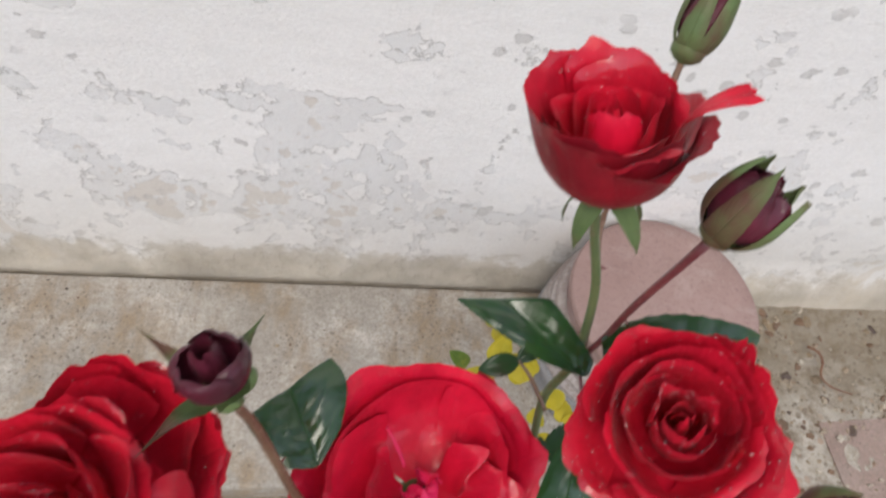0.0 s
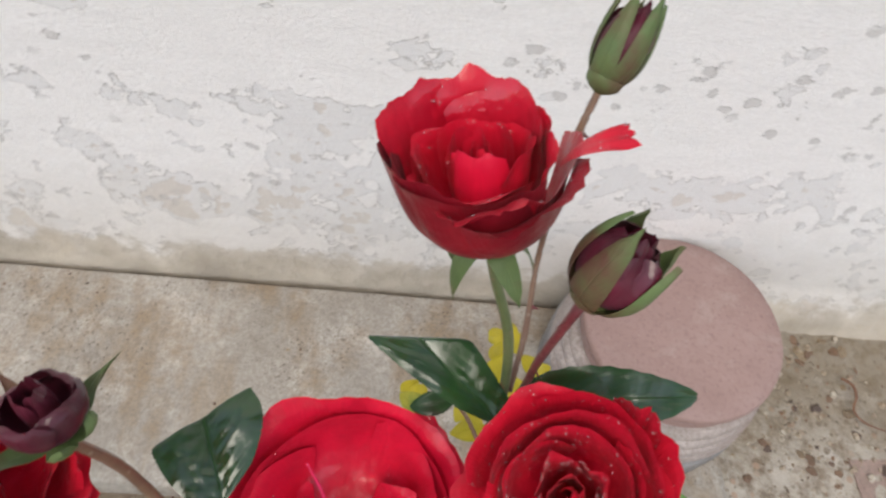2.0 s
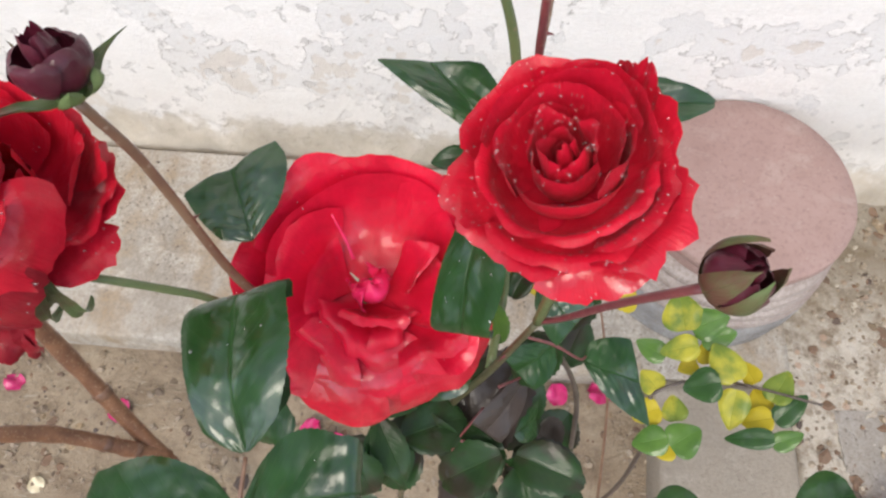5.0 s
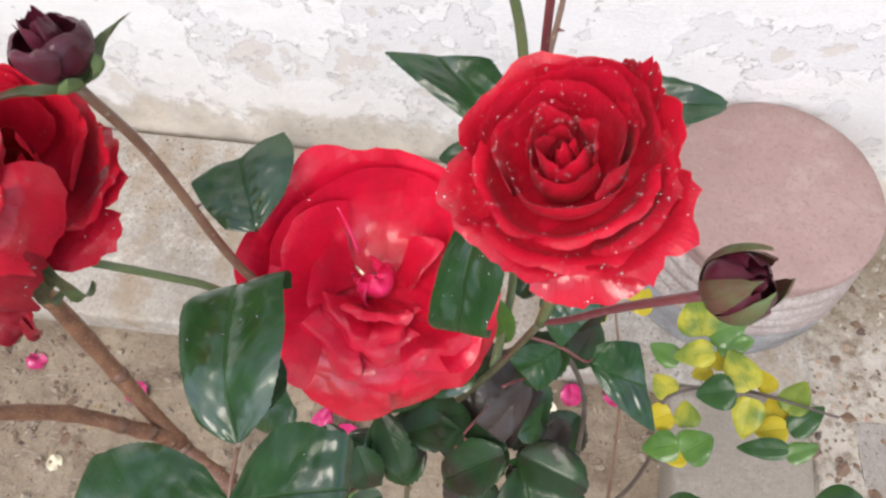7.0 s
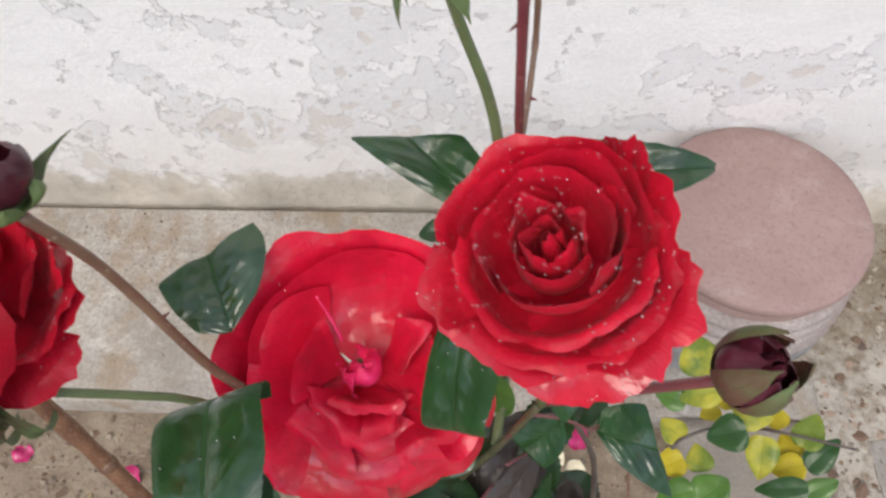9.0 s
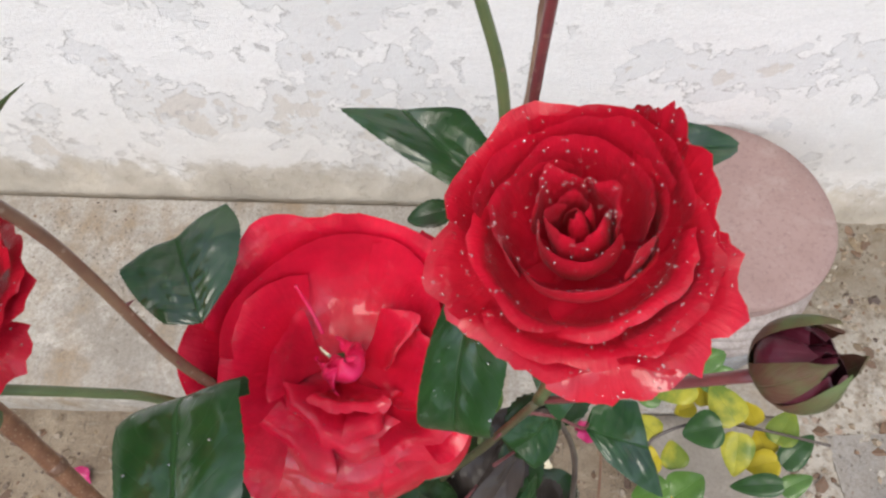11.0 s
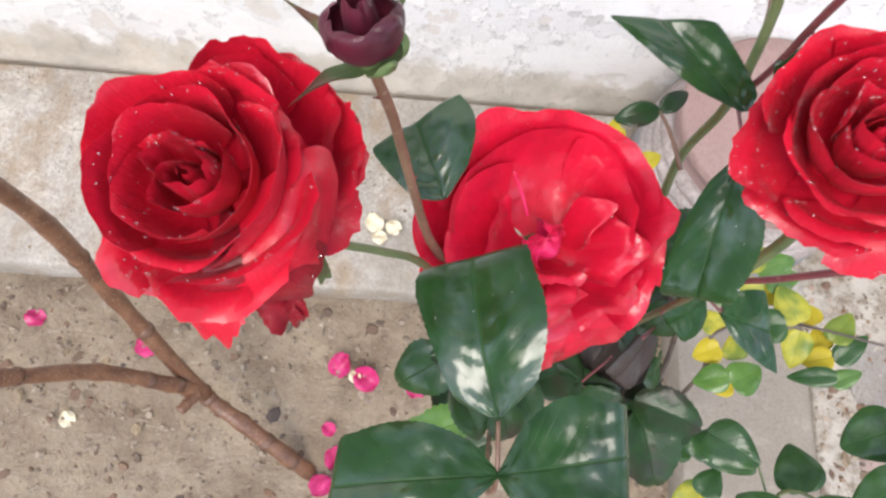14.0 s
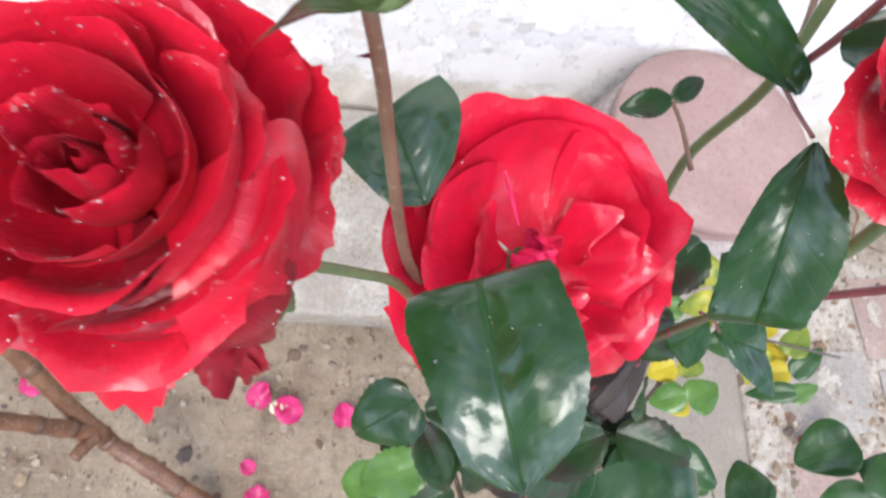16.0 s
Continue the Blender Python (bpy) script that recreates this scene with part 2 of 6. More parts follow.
def petal_red(name, deep, bright, edge, rough=0.42, coat=1.0, rim=0.5):
    """Velvet petal under a broken film of water: v of the map runs from the claw to the rim."""
    m = material(name, bright, rough, Specular_IOR_Level=0.17, Coat_Roughness=0.07, Coat_IOR=1.6, Sheen_Weight=0.025, Sheen_Roughness=0.5)
    n = Net(m)
    v = n.part(n.uv, 1)
    veins = n.noise(n.scaled(n.uv, (22, 1.6, 1)), 2.0, 4, 0.6)
    blotch = n.noise(n.obj, 45, 5, 0.6)
    col = n.mix(n.ramp(blotch, (0.32, 0.0), (0.68, 1.0)), deep, bright)
    col = n.mix(n.ramp(veins, (0.45, 0.0), (0.75, 0.28)), col, deep)
    rimline = n.math("ADD", v, n.math("MULTIPLY", n.noise(n.obj, 150, 5, 0.65), 0.16))
    col = n.mix(n.ramp(rimline, (1.0, 0.0), (1.07, rim)), col, edge)
    col = n.mix(n.ramp(n.rand, (0.0, 0.0), (1.0, 0.35)), col, deep)
    film = n.ramp(n.noise(n.obj, 60, 3, 0.5, 0.2), (0.48, 0.12 * coat), (0.64, coat))
    n.put(n.b.inputs["Coat Weight"], film)
    h = n.math("ADD", n.math("MULTIPLY", veins, 0.7), n.math("MULTIPLY", n.noise(n.obj, 420, 3), 0.35))
    h = n.math("ADD", h, n.math("MULTIPLY", n.noise(n.obj, 110, 4), 1.3))
    n.done(col, n.ramp(n.noise(n.obj, 70, 4), (0.38, rough - 0.12), (0.62, rough + 0.12)), n.bump(h, 0.45, 0.0011))
    n.put(n.b.inputs["Coat Normal"], n.bump(n.math("ADD", n.noise(n.obj, 70, 1, 0.4), n.math("MULTIPLY", n.noise(n.obj, 230, 2), 0.22)), 0.8, 0.0030))
    return m


def leaf_material(name, dark, light, vein, gloss=0.3, spots=None, coat=1.0):
    """Leathery leaf with a glossy film broken into patches: u of the map crosses the midrib at 0.5."""
    m = material(name, dark, gloss, Specular_IOR_Level=0.15, Coat_Roughness=0.16, Coat_IOR=1.68)
    n = Net(m)
    u, v = n.part(n.uv, 0), n.part(n.uv, 1)
    off = n.math("ABSOLUTE", n.math("SUBTRACT", u, 0.5))
    rib = n.ramp(off, (0.0, 1.0), (0.010, 0.7), (0.028, 0.0))
    side = n.math("ADD", n.math("SUBTRACT", n.math("MULTIPLY", v, 9.0), n.math("MULTIPLY", off, 6.0)), n.math("MULTIPLY", n.noise(n.uv, 5, 3), 0.5))
    wave = n.math("PINGPONG", side, 0.5)
    ribs = n.ramp(wave, (0.0, 1.0), (0.07, 0.0))
    film = n.ramp(n.math("SUBTRACT", n.noise(n.scaled(n.obj, (1.3, 1, 0.8)), 26, 6, 0.62, 0.7), n.math("MULTIPLY", n.math("MAXIMUM", rib, n.math("MULTIPLY", ribs, 0.05)), 0.2)), (0.41, 0.06 * coat), (0.48, 0.40 * coat), (0.56, coat))
    n.put(n.b.inputs["Coat Weight"], film)
    n.put(n.b.inputs["Coat Normal"], n.bump(n.math("ADD", n.math("MULTIPLY", wave, 0.05), n.math("ADD", n.noise(n.obj, 70, 2, 0.4, 0.4), n.math("MULTIPLY", n.noise(n.obj, 340, 2), 0.08))), 0.5, 0.0022))
    col = n.mix(n.ramp(n.noise(n.obj, 60, 5), (0.3, 0.0), (0.7, 1.0)), dark, light)
    col = n.mix(n.math("MULTIPLY", n.rand, 0.35), col, light)
    if spots:
        col = n.mix(n.ramp(n.noise(n.obj, 34, 5), (0.45, 0.0), (0.62, 0.9)), col, spots)
    col = n.mix(n.math("MAXIMUM", n.math("MULTIPLY", rib, 0.16), n.math("MULTIPLY", ribs, 0.03)), col, vein)
    h = n.math("ADD", n.math("MULTIPLY", n.math("MAXIMUM", rib, n.math("MULTIPLY", ribs, 0.12)), -0.8), n.math("MULTIPLY", n.noise(n.obj, 150, 4), 0.4))
    h = n.math("ADD", h, n.math("ADD", n.math("MULTIPLY", wave, 0.10), n.noise(n.obj, 45, 3)))
    n.done(col, n.ramp(n.noise(n.obj, 70, 4, 0.6), (0.38, gloss), (0.66, gloss + 0.2)), n.bump(h, 0.45, 0.0016))
    return m


def bark(name, a, b, lenticel, rough=0.45):
    m = material(name, a, rough, Coat_Weight=0.25, Coat_Roughness=0.2)
    n = Net(m)
    col = n.mix(n.ramp(n.noise(n.pos, 45, 5, 0.6), (0.35, 0.0), (0.65, 1.0)), a, b)
    dots = n.ramp(n.cells(n.pos, 230), (0.0, 1.0), (0.14, 1.0), (0.24, 0.0))
    col = n.mix(n.math("MULTIPLY", dots, 0.6), col, lenticel)
    n.done(col, rough, n.bump(n.math("ADD", n.noise(n.pos, 220, 4), n.noise(n.pos, 60, 3)), 0.35, 0.0012))
    return m


WALL = wall_paint()
SLAB = concrete("stained_slab_concrete", (0.32, 0.283, 0.235), (0.48, 0.44, 0.385), (0.30, 0.205, 0.11), 0.49, 0.7)
STRIP = concrete("smooth_kerb_concrete", (0.23, 0.198, 0.158), (0.29, 0.252, 0.205), (0.30, 0.25, 0.2), 0.62, 0.3)
GREY = concrete("wet_grey_concrete", (0.28, 0.255, 0.225), (0.36, 0.33, 0.295), (0.26, 0.22, 0.18), 0.56, 0.7, 0.45)
SOIL = soil_material()
GRAVEL = gravel_concrete()
CLAY = clay()
CLAY_PALE = concrete("chalky_pot_glaze", (0.36, 0.30, 0.275), (0.47, 0.405, 0.375), (0.26, 0.19, 0.17), 0.47, 0.3)
POT_GREY = concrete("weathered_pot_body", (0.20, 0.20, 0.21), (0.32, 0.315, 0.315), (0.14, 0.13, 0.13), 0.5, 0.5)
BRICK = concrete("worn_red_brick", (0.29, 0.195, 0.165), (0.36, 0.26, 0.222), (0.35, 0.28, 0.24), 0.56, 0.6)
RED = petal_red("scarlet_rose_petal", (0.40, 0.0045, 0.019), (0.70, 0.010, 0.036), (0.48, 0.007, 0.025))
RED_EDGE = petal_red("scarlet_petal_with_scorched_rim", (0.38, 0.0045, 0.018), (0.66, 0.010, 0.034), (0.035, 0.002, 0.008), 0.42, 1.0, 0.85)
RED_BRIGHT = petal_red("bright_scarlet_petal", (0.48, 0.005, 0.026), (0.80, 0.010, 0.048), (0.70, 0.018, 0.08), 0.40, 1.0)
RED_DARK = petal_red("crimson_outer_petal", (0.17, 0.004, 0.011), (0.33, 0.007, 0.019), (0.03, 0.002, 0.008), 0.5, 0.5, 0.8)
RED_PINK = petal_red("bleached_pink_heart_petal", (0.72, 0.012, 0.07), (0.85, 0.04, 0.18), (0.90, 0.25, 0.46), 0.2, 1.0)
MAROON = petal_red("maroon_bud_petal", (0.050, 0.007, 0.014), (0.125, 0.013, 0.030), (0.020, 0.003, 0.007), 0.4, 0.6)
LEAF = leaf_material("wet_dark_rose_leaf", (0.008, 0.030, 0.007), (0.018, 0.060, 0.012), (0.07, 0.14, 0.05))
LEAF_DEEP = leaf_material("shaded_old_rose_leaf", (0.010, 0.030, 0.008), (0.020, 0.052, 0.013), (0.06, 0.10, 0.04), 0.34, (0.028, 0.020, 0.013), 0.30)
LEAF_ROUND = leaf_material("round_green_leaf", (0.014, 0.045, 0.010), (0.028, 0.078, 0.017), (0.07, 0.15, 0.06), 0.36, None, 0.5)
LEAF_LIGHT = leaf_material("fresh_green_leaf", (0.045, 0.11, 0.018), (0.09, 0.18, 0.032), (0.18, 0.30, 0.09), 0.34, None, 0.5)
LEAF_YELLOW = leaf_material("yellowing_leaf", (0.33, 0.275, 0.016), (0.46, 0.36, 0.022), (0.32, 0.30, 0.05), 0.42, None, 0.12)
LEAF_TURN = leaf_material("green_leaf_turning_yellow", (0.08, 0.135, 0.02), (0.165, 0.21, 0.03), (0.25, 0.32, 0.09), 0.38, (0.40, 0.36, 0.04), 0.15)
LEAF_PURPLE = leaf_material("bronze_purple_leaf", (0.026, 0.020, 0.017), (0.055, 0.040, 0.033), (0.12, 0.09, 0.08), 0.36, None, 0.35)
SEPAL = leaf_material("green_sepal_flushed_red", (0.075, 0.115, 0.040), (0.14, 0.19, 0.075), (0.22, 0.27, 0.14), 0.42, (0.12, 0.045, 0.035), 0.15)
STEM = bark("green_rose_stem", (0.085, 0.122, 0.045), (0.14, 0.175, 0.07), (0.22, 0.17, 0.11))
STEM_OLIVE = bark("dark_olive_cane", (0.065, 0.065, 0.03), (0.11, 0.09, 0.045), (0.2, 0.16, 0.1))
STEM_RED = bark("purple_red_shoot", (0.14, 0.03, 0.04), (0.22, 0.06, 0.06), (0.3, 0.15, 0.12))
STEM_BROWN = bark("brownish_rose_stem", (0.15, 0.075, 0.048), (0.21, 0.12, 0.072), (0.32, 0.24, 0.18))
BARK = bark("wet_brown_bark", (0.12, 0.052, 0.028), (0.22, 0.105, 0.055), (0.40, 0.30, 0.20))
BARK_SCAR = bark("ridged_bark_scar", (0.085, 0.040, 0.024), (0.16, 0.080, 0.045), (0.30, 0.22, 0.15))
BARK_DARK = bark("dark_twig_bark", (0.05, 0.035, 0.03), (0.10, 0.075, 0.06), (0.18, 0.15, 0.13))
PINK = petal_red("fallen_pink_petal", (0.42, 0.015, 0.10), (0.60, 0.05, 0.20), (0.72, 0.35, 0.45), 0.3)
PALE = material("dry_cream_petal", (0.70, 0.62, 0.44), 0.6)
# not wholly clear: the share of white colour stands in for sky glints
WATER = material("water_drop", (1, 1, 1), 0.03, Transmission_Weight=0.88, IOR=1.4)


# ---- building helpers ----
def ease(a, b, x):
    x = min(1.0, max(0.0, (x - a) / (b - a)))
    return x * x * (3 - 2 * x)


def mesh_of(name, verts, faces, mat, uvs=None, smooth=True):
    me = bpy.data.meshes.new(name)
    me.from_pydata(verts, [], faces)
    if uvs is not None:
        layer = me.uv_layers.new(name="map").data
        for loop in me.loops:
            layer[loop.index].uv = uvs[loop.vertex_index]
    if smooth:
        me.polygons.foreach_set("use_smooth", [True] * len(me.polygons))
    me.materials.append(mat)
    me.validate()
    me.update()
    return me


def part(name, me, parent=None, label="", kind=""):
    ob = new(name, me)
    if parent is not None:
        ob.parent = parent
    if label or kind:
        tagged(ob, label=label, kind=kind)
    return ob


def thing(name, place, label, category, group="", kind=""):
    ob = new(name)
    ob.empty_display_size = 0.02
    ob.location = place
    bpy.context.view_layer.update()
    return tagged(ob, label, category, group, kind)


def add_to(owner, name, me, label="", kind=""):
    """A part whose mesh is given in world metres, under a thing or part."""
    ob = part(name, me, owner, label, kind)
    root = owner
    while root.parent is not None:
        root = root.parent
    if owner is root:
        ob.matrix_parent_inverse = Matrix.Translation(-Vector(root.location))
    return ob


def patch(name, pts, mat, thick):
    """A sheet of nu x nv points with real thickness; the map runs 0..1 across and along."""
    p = np.asarray(pts, float)
    nv, nu = p.shape[:2]
    du = np.gradient(p, axis=1)
    dv = np.gradient(p, axis=0)
    nrm = np.cross(du, dv)
    nrm /= np.linalg.norm(nrm, axis=2, keepdims=True) + 1e-12
    uu, vv = np.abs(np.linspace(-1, 1, nu))[None, :], np.linspace(0, 1, nv)[:, None]
    slim = np.where((uu > 0.99) | (vv > 0.99), 0.12, np.where((uu > 0.8) | (vv > 0.88), 0.6, 1.0))[:, :, None]
    top, low = (p + nrm * slim * thick / 2).reshape(-1, 3), (p - nrm * slim * thick / 2).reshape(-1, 3)
    k = nu * nv
    faces = []
    for j in range(nv - 1):
        for i in range(nu - 1):
            a = j * nu + i
            faces.append((a, a + 1, a + nu + 1, a + nu))
            faces.append((k + a, k + a + nu, k + a + nu + 1, k + a + 1))
    rim = [i for i in range(nu)] + [j * nu + nu - 1 for j in range(1, nv)] + [(nv - 1) * nu + i for i in range(nu - 2, -1, -1)] + [j * nu for j in range(nv - 2, 0, -1)]
    m = len(rim)
    for a in range(m):
        b = (a + 1) % m
        faces.append((2 * k + a, 2 * k + m + a, 2 * k + m + b, 2 * k + b))
    uv = [(i / (nu - 1), j / (nv - 1)) for j in range(nv) for i in range(nu)] * 2
    uv += [uv[a] for a in rim] * 2
    return mesh_of(name, np.vstack([top, low, top[rim], low[rim]]).tolist(), faces, mat, uv)


def frame_of(axis, turn=0.0):
    """A turn that lays local z along axis."""
    q = Vector(axis).normalized().to_track_quat("Z", "Y")
    return np.array((q.to_matrix() @ Matrix.Rotation(turn, 3, "Z")))


def smooth_line(points, steps=6):
    p = [np.array(q, float) for q in points]
    p = [2 * p[0] - p[1]] + p + [2 * p[-1] - p[-2]]
    out = []
    for i in range(1, len(p) - 2):
        for s in range(steps):
            t = s / steps
            out.append(0.5 * (2 * p[i] + (p[i + 1] - p[i - 1]) * t + (2 * p[i - 1] - 5 * p[i] + 4 * p[i + 1] - p[i + 2]) * t**2 + (3 * p[i] - p[i - 1] - 3 * p[i + 1] + p[i + 2]) * t**3))
    out.append(p[-2])
    return np.array(out)


def tube(name, points, r0, r1, mat, sides=10, knots=0.0, steps=6, seed=0):
    """A round stem through the points, tapering from r0 to r1, with a little swelling at its knots."""
    line = smooth_line(points, steps)
    n = len(line)
    rng = random.Random(seed)
    verts, faces, uv = [], [], []
    side = np.array((0.3, 0.8, 0.52))
    for k, c in enumerate(line):
        d = line[min(k + 1, n - 1)] - line[max(k - 1, 0)]
        d /= np.linalg.norm(d) + 1e-12
        a = np.cross(d, side)
        a /= np.linalg.norm(a) + 1e-12
        b = np.cross(d, a)
        r = (r0 + (r1 - r0) * k / (n - 1)) * (1 + knots * rng.uniform(-1, 1) + (2.5 * knots if k % steps == 0 else 0))
        for s in range(sides):
            w = 2 * math.pi * s / sides
            verts.append((c + r * (math.cos(w) * a + math.sin(w) * b)).tolist())
            uv.append((s / sides, k / n))
    for k in range(n - 1):
        for s in range(sides):
            a, b = k * sides + s, k * sides + (s + 1) % sides
            faces.append((a, b, b + sides, a + sides))
    faces += [tuple(range(sides))[::-1], tuple(range((n - 1) * sides, n * sides))]
    return mesh_of(name, verts, faces, mat, uv)


def lathe(name, profile, centre, mat, sides=64, wobble=0.0, axis=(0, 0, 1)):
    """A turned body from (radius, height) pairs."""
    turn = frame_of(axis)
    verts, faces = [], []
    for k, (r, z) in enumerate(profile):
        for s in range(sides):
            w = 2 * math.pi * s / sides
            rr = r * (1 + wobble * noise.noise((math.cos(w) * 2, math.sin(w) * 2, k * 0.4)))
            verts.append((np.array(centre) + turn @ np.array((rr * math.cos(w), rr * math.sin(w), z))).tolist())
    for k in range(len(profile) - 1):
        for s in range(sides):
            a, b = k * sides + s, k * sides + (s + 1) % sides
            faces.append((a, b, b + sides, a + sides))
    faces += [tuple(range(sides))[::-1], tuple(range((len(profile) - 1) * sides, len(profile) * sides))]
    return mesh_of(name, verts, faces, mat)


def box_grid(name, xs, ys, top, bottom, mat):
    """A slab whose upper face is a grid of heights top(x, y), closed down to bottom."""
    nx, ny = len(xs), len(ys)
    verts = [(x, y, top(x, y)) for y in ys for x in xs]
    faces = [(j * nx + i, j * nx + i + 1, (j + 1) * nx + i + 1, (j + 1) * nx + i) for j in range(ny - 1) for i in range(nx - 1)]
    rim = [i for i in range(nx)] + [j * nx + nx - 1 for j in range(1, ny)] + [(ny - 1) * nx + i for i in range(nx - 2, -1, -1)] + [j * nx for j in range(ny - 2, 0, -1)]
    k = len(verts)
    verts += [(verts[a][0], verts[a][1], bottom) for a in rim]
    m = len(rim)
    faces += [(rim[i], k + i, k + (i + 1) % m, rim[(i + 1) % m]) for i in range(m)]
    faces.append(tuple(range(k + m - 1, k - 1, -1)))
    return mesh_of(name, verts, faces, mat)


def spaced(*stops):
    """Coordinates from (from, to, step) runs."""
    out = []
    for a, b, s in stops:
        n = max(1, round((b - a) / s))
        out += [a + (b - a) * i / n for i in range(n)]
    return out + [stops[-1][1]]


# ---- the setting ----
def rough_ground(x, y):
    near = math.exp(-((x / 2.5) ** 2 + ((y + 0.7) / 2.5) ** 2))
    h = 0.010 * noise.noise((x * 5, y * 5, 0)) + 0.008 * noise.noise((x * 17, y * 17, 3)) + 0.0045 * noise.noise((x * 55, y * 55, 7))
    return near * h - 0.001


xs = spaced((-60, -6, 9), (-6, -1.1, 0.35), (-1.1, 0.4, 0.011), (0.4, 6, 0.4), (6, 60, 9))
ys = spaced((-60, -6, 9), (-6, -1.5, 0.35), (-1.5, -0.36, 0.011), (-0.36, 3, 0.56), (3, 60, 9))
ground = part("ground", box_grid("ground", xs, ys, rough_ground, -0.3, SOIL))
tagged(ground, "damp sandy brown soil with litter and crumbs", "ground", kind="structure")


def wall_face(x, z):
    foot = 0.007 * (1 - ease(0.085, 0.155, z + 0.02 * noise.noise((x * 4, 0, 1)))) + 0.004 * (1 - ease(0.066, 0.10, z))
    right = 0.03 * ease(0.35, 0.6, x) * (1 - ease(0.06, 0.2, z))
    return -(foot + right + 0.003 * noise.noise((x * 3, z * 3, 0)) + 0.0012 * noise.noise((x * 14, z * 14, 5)) + 0.0006 * noise.noise((x * 50, z * 50, 9)))


wx = spaced((-7, -1.1, 0.5), (-1.1, 1.3, 0.012), (1.3, 7, 0.5))
wz = spaced((-0.2, 0.05, 0.05), (0.05, 0.2, 0.006), (0.2, 0.85, 0.012), (0.85, 2.6, 0.25))
nx, nz = len(wx), len(wz)
verts = [(x, wall_face(x, z), z) for z in wz for x in wx]
faces = [(j * nx + i, j * nx + i + 1, (j + 1) * nx + i + 1, (j + 1) * nx + i) for j in range(nz - 1) for i in range(nx - 1)]
rim = [i for i in range(nx)] + [j * nx + nx - 1 for j in range(1, nz)] + [(nz - 1) * nx + i for i in range(nx - 2, -1, -1)] + [j * nx for j in range(nz - 2, 0, -1)]
k = len(verts)
verts += [(verts[a][0], 0.24, verts[a][2]) for a in rim]
m = len(rim)
faces += [(rim[i], k + i, k + (i + 1) % m, rim[(i + 1) % m]) for i in range(m)] + [tuple(range(k + m - 1, k - 1, -1))]
wall = part("wall_north", mesh_of("wall_north", verts, faces, WALL))
tagged(wall, "white limewashed wall with flaking paint and stained foot", "wall", kind="structure")


def slab_top(x, y):
    edge = min(1.0, (y + 0.386) / 0.012)
    groove = 0.0015 * math.exp(-(((x + 0.36) / 0.004) ** 2)) * ease(-0.22, -0.1, y)
    return 0.068 - 0.024 * ease(-0.021, -0.016, y) - 0.006 * (1 - math.sqrt(max(0.0, 1 - (1 - max(0.0, edge)) ** 2))) + 0.002 * noise.noise((x * 6, y * 6, 2)) + 0.0008 * noise.noise((x * 40, y * 40, 4)) - groove


ledge = part("ledge", box_grid("ledge", spaced((-7, -1.1, 0.4), (-1.1, 0.35, 0.012), (0.35, 0.575, 0.012)), spaced((-0.386, -0.374, 0.003), (-0.374, -0.03, 0.012), (-0.03, -0.006, 0.003)), slab_top, -0.1, SLAB))
tagged(ledge, "rain-stained concrete ledge along the foot of the wall", "ledge", kind="structure")


def strip_top(x, y):
    e = min(min(x - 0.352, 0.566 - x), 0.008) / 0.008
    return 0.071 - 0.004 * (1 - max(0.0, e)) ** 2 + 0.0015 * noise.noise((x * 7, y * 7, 6))


strip = part("kerb", box_grid("kerb", spaced((0.352, 0.362, 0.0033), (0.362, 0.556, 0.02), (0.556, 0.566, 0.0033)), spaced((-4.0, -1.2, 0.3), (-1.2, -0.389, 0.02)), strip_top, -0.1, STRIP))
tagged(strip, "smooth beige concrete kerb running out from the ledge", "kerb", kind="structure")


def gravel_top(x, y):
    return 0.052 + 0.03 * ease(-0.12, -0.02, y) + 0.006 * noise.noise((x * 12, y * 12, 1)) + 0.004 * noise.noise((x * 40, y * 40, 2)) + 0.002 * noise.noise((x * 110, y * 110, 3))


path_side = part("pavement", box_grid("pavement", spaced((0.578, 1.05, 0.0075), (1.05, 5, 0.4)), spaced((-4, -1.0, 0.3), (-1.0, -0.004, 0.0075)), gravel_top, -0.1, GRAVEL))
tagged(path_side, "worn gravelly concrete paving, crumbled and pitted", "pavement", kind="structure")


# ---- plant generators ----
def bez(p, t):
    p = np.asarray(p, float)
    s = 1 - t
    return s**3 * p[0] + 3 * s * s * t * p[1] + 3 * s * t * t * p[2] + t**3 * p[3]


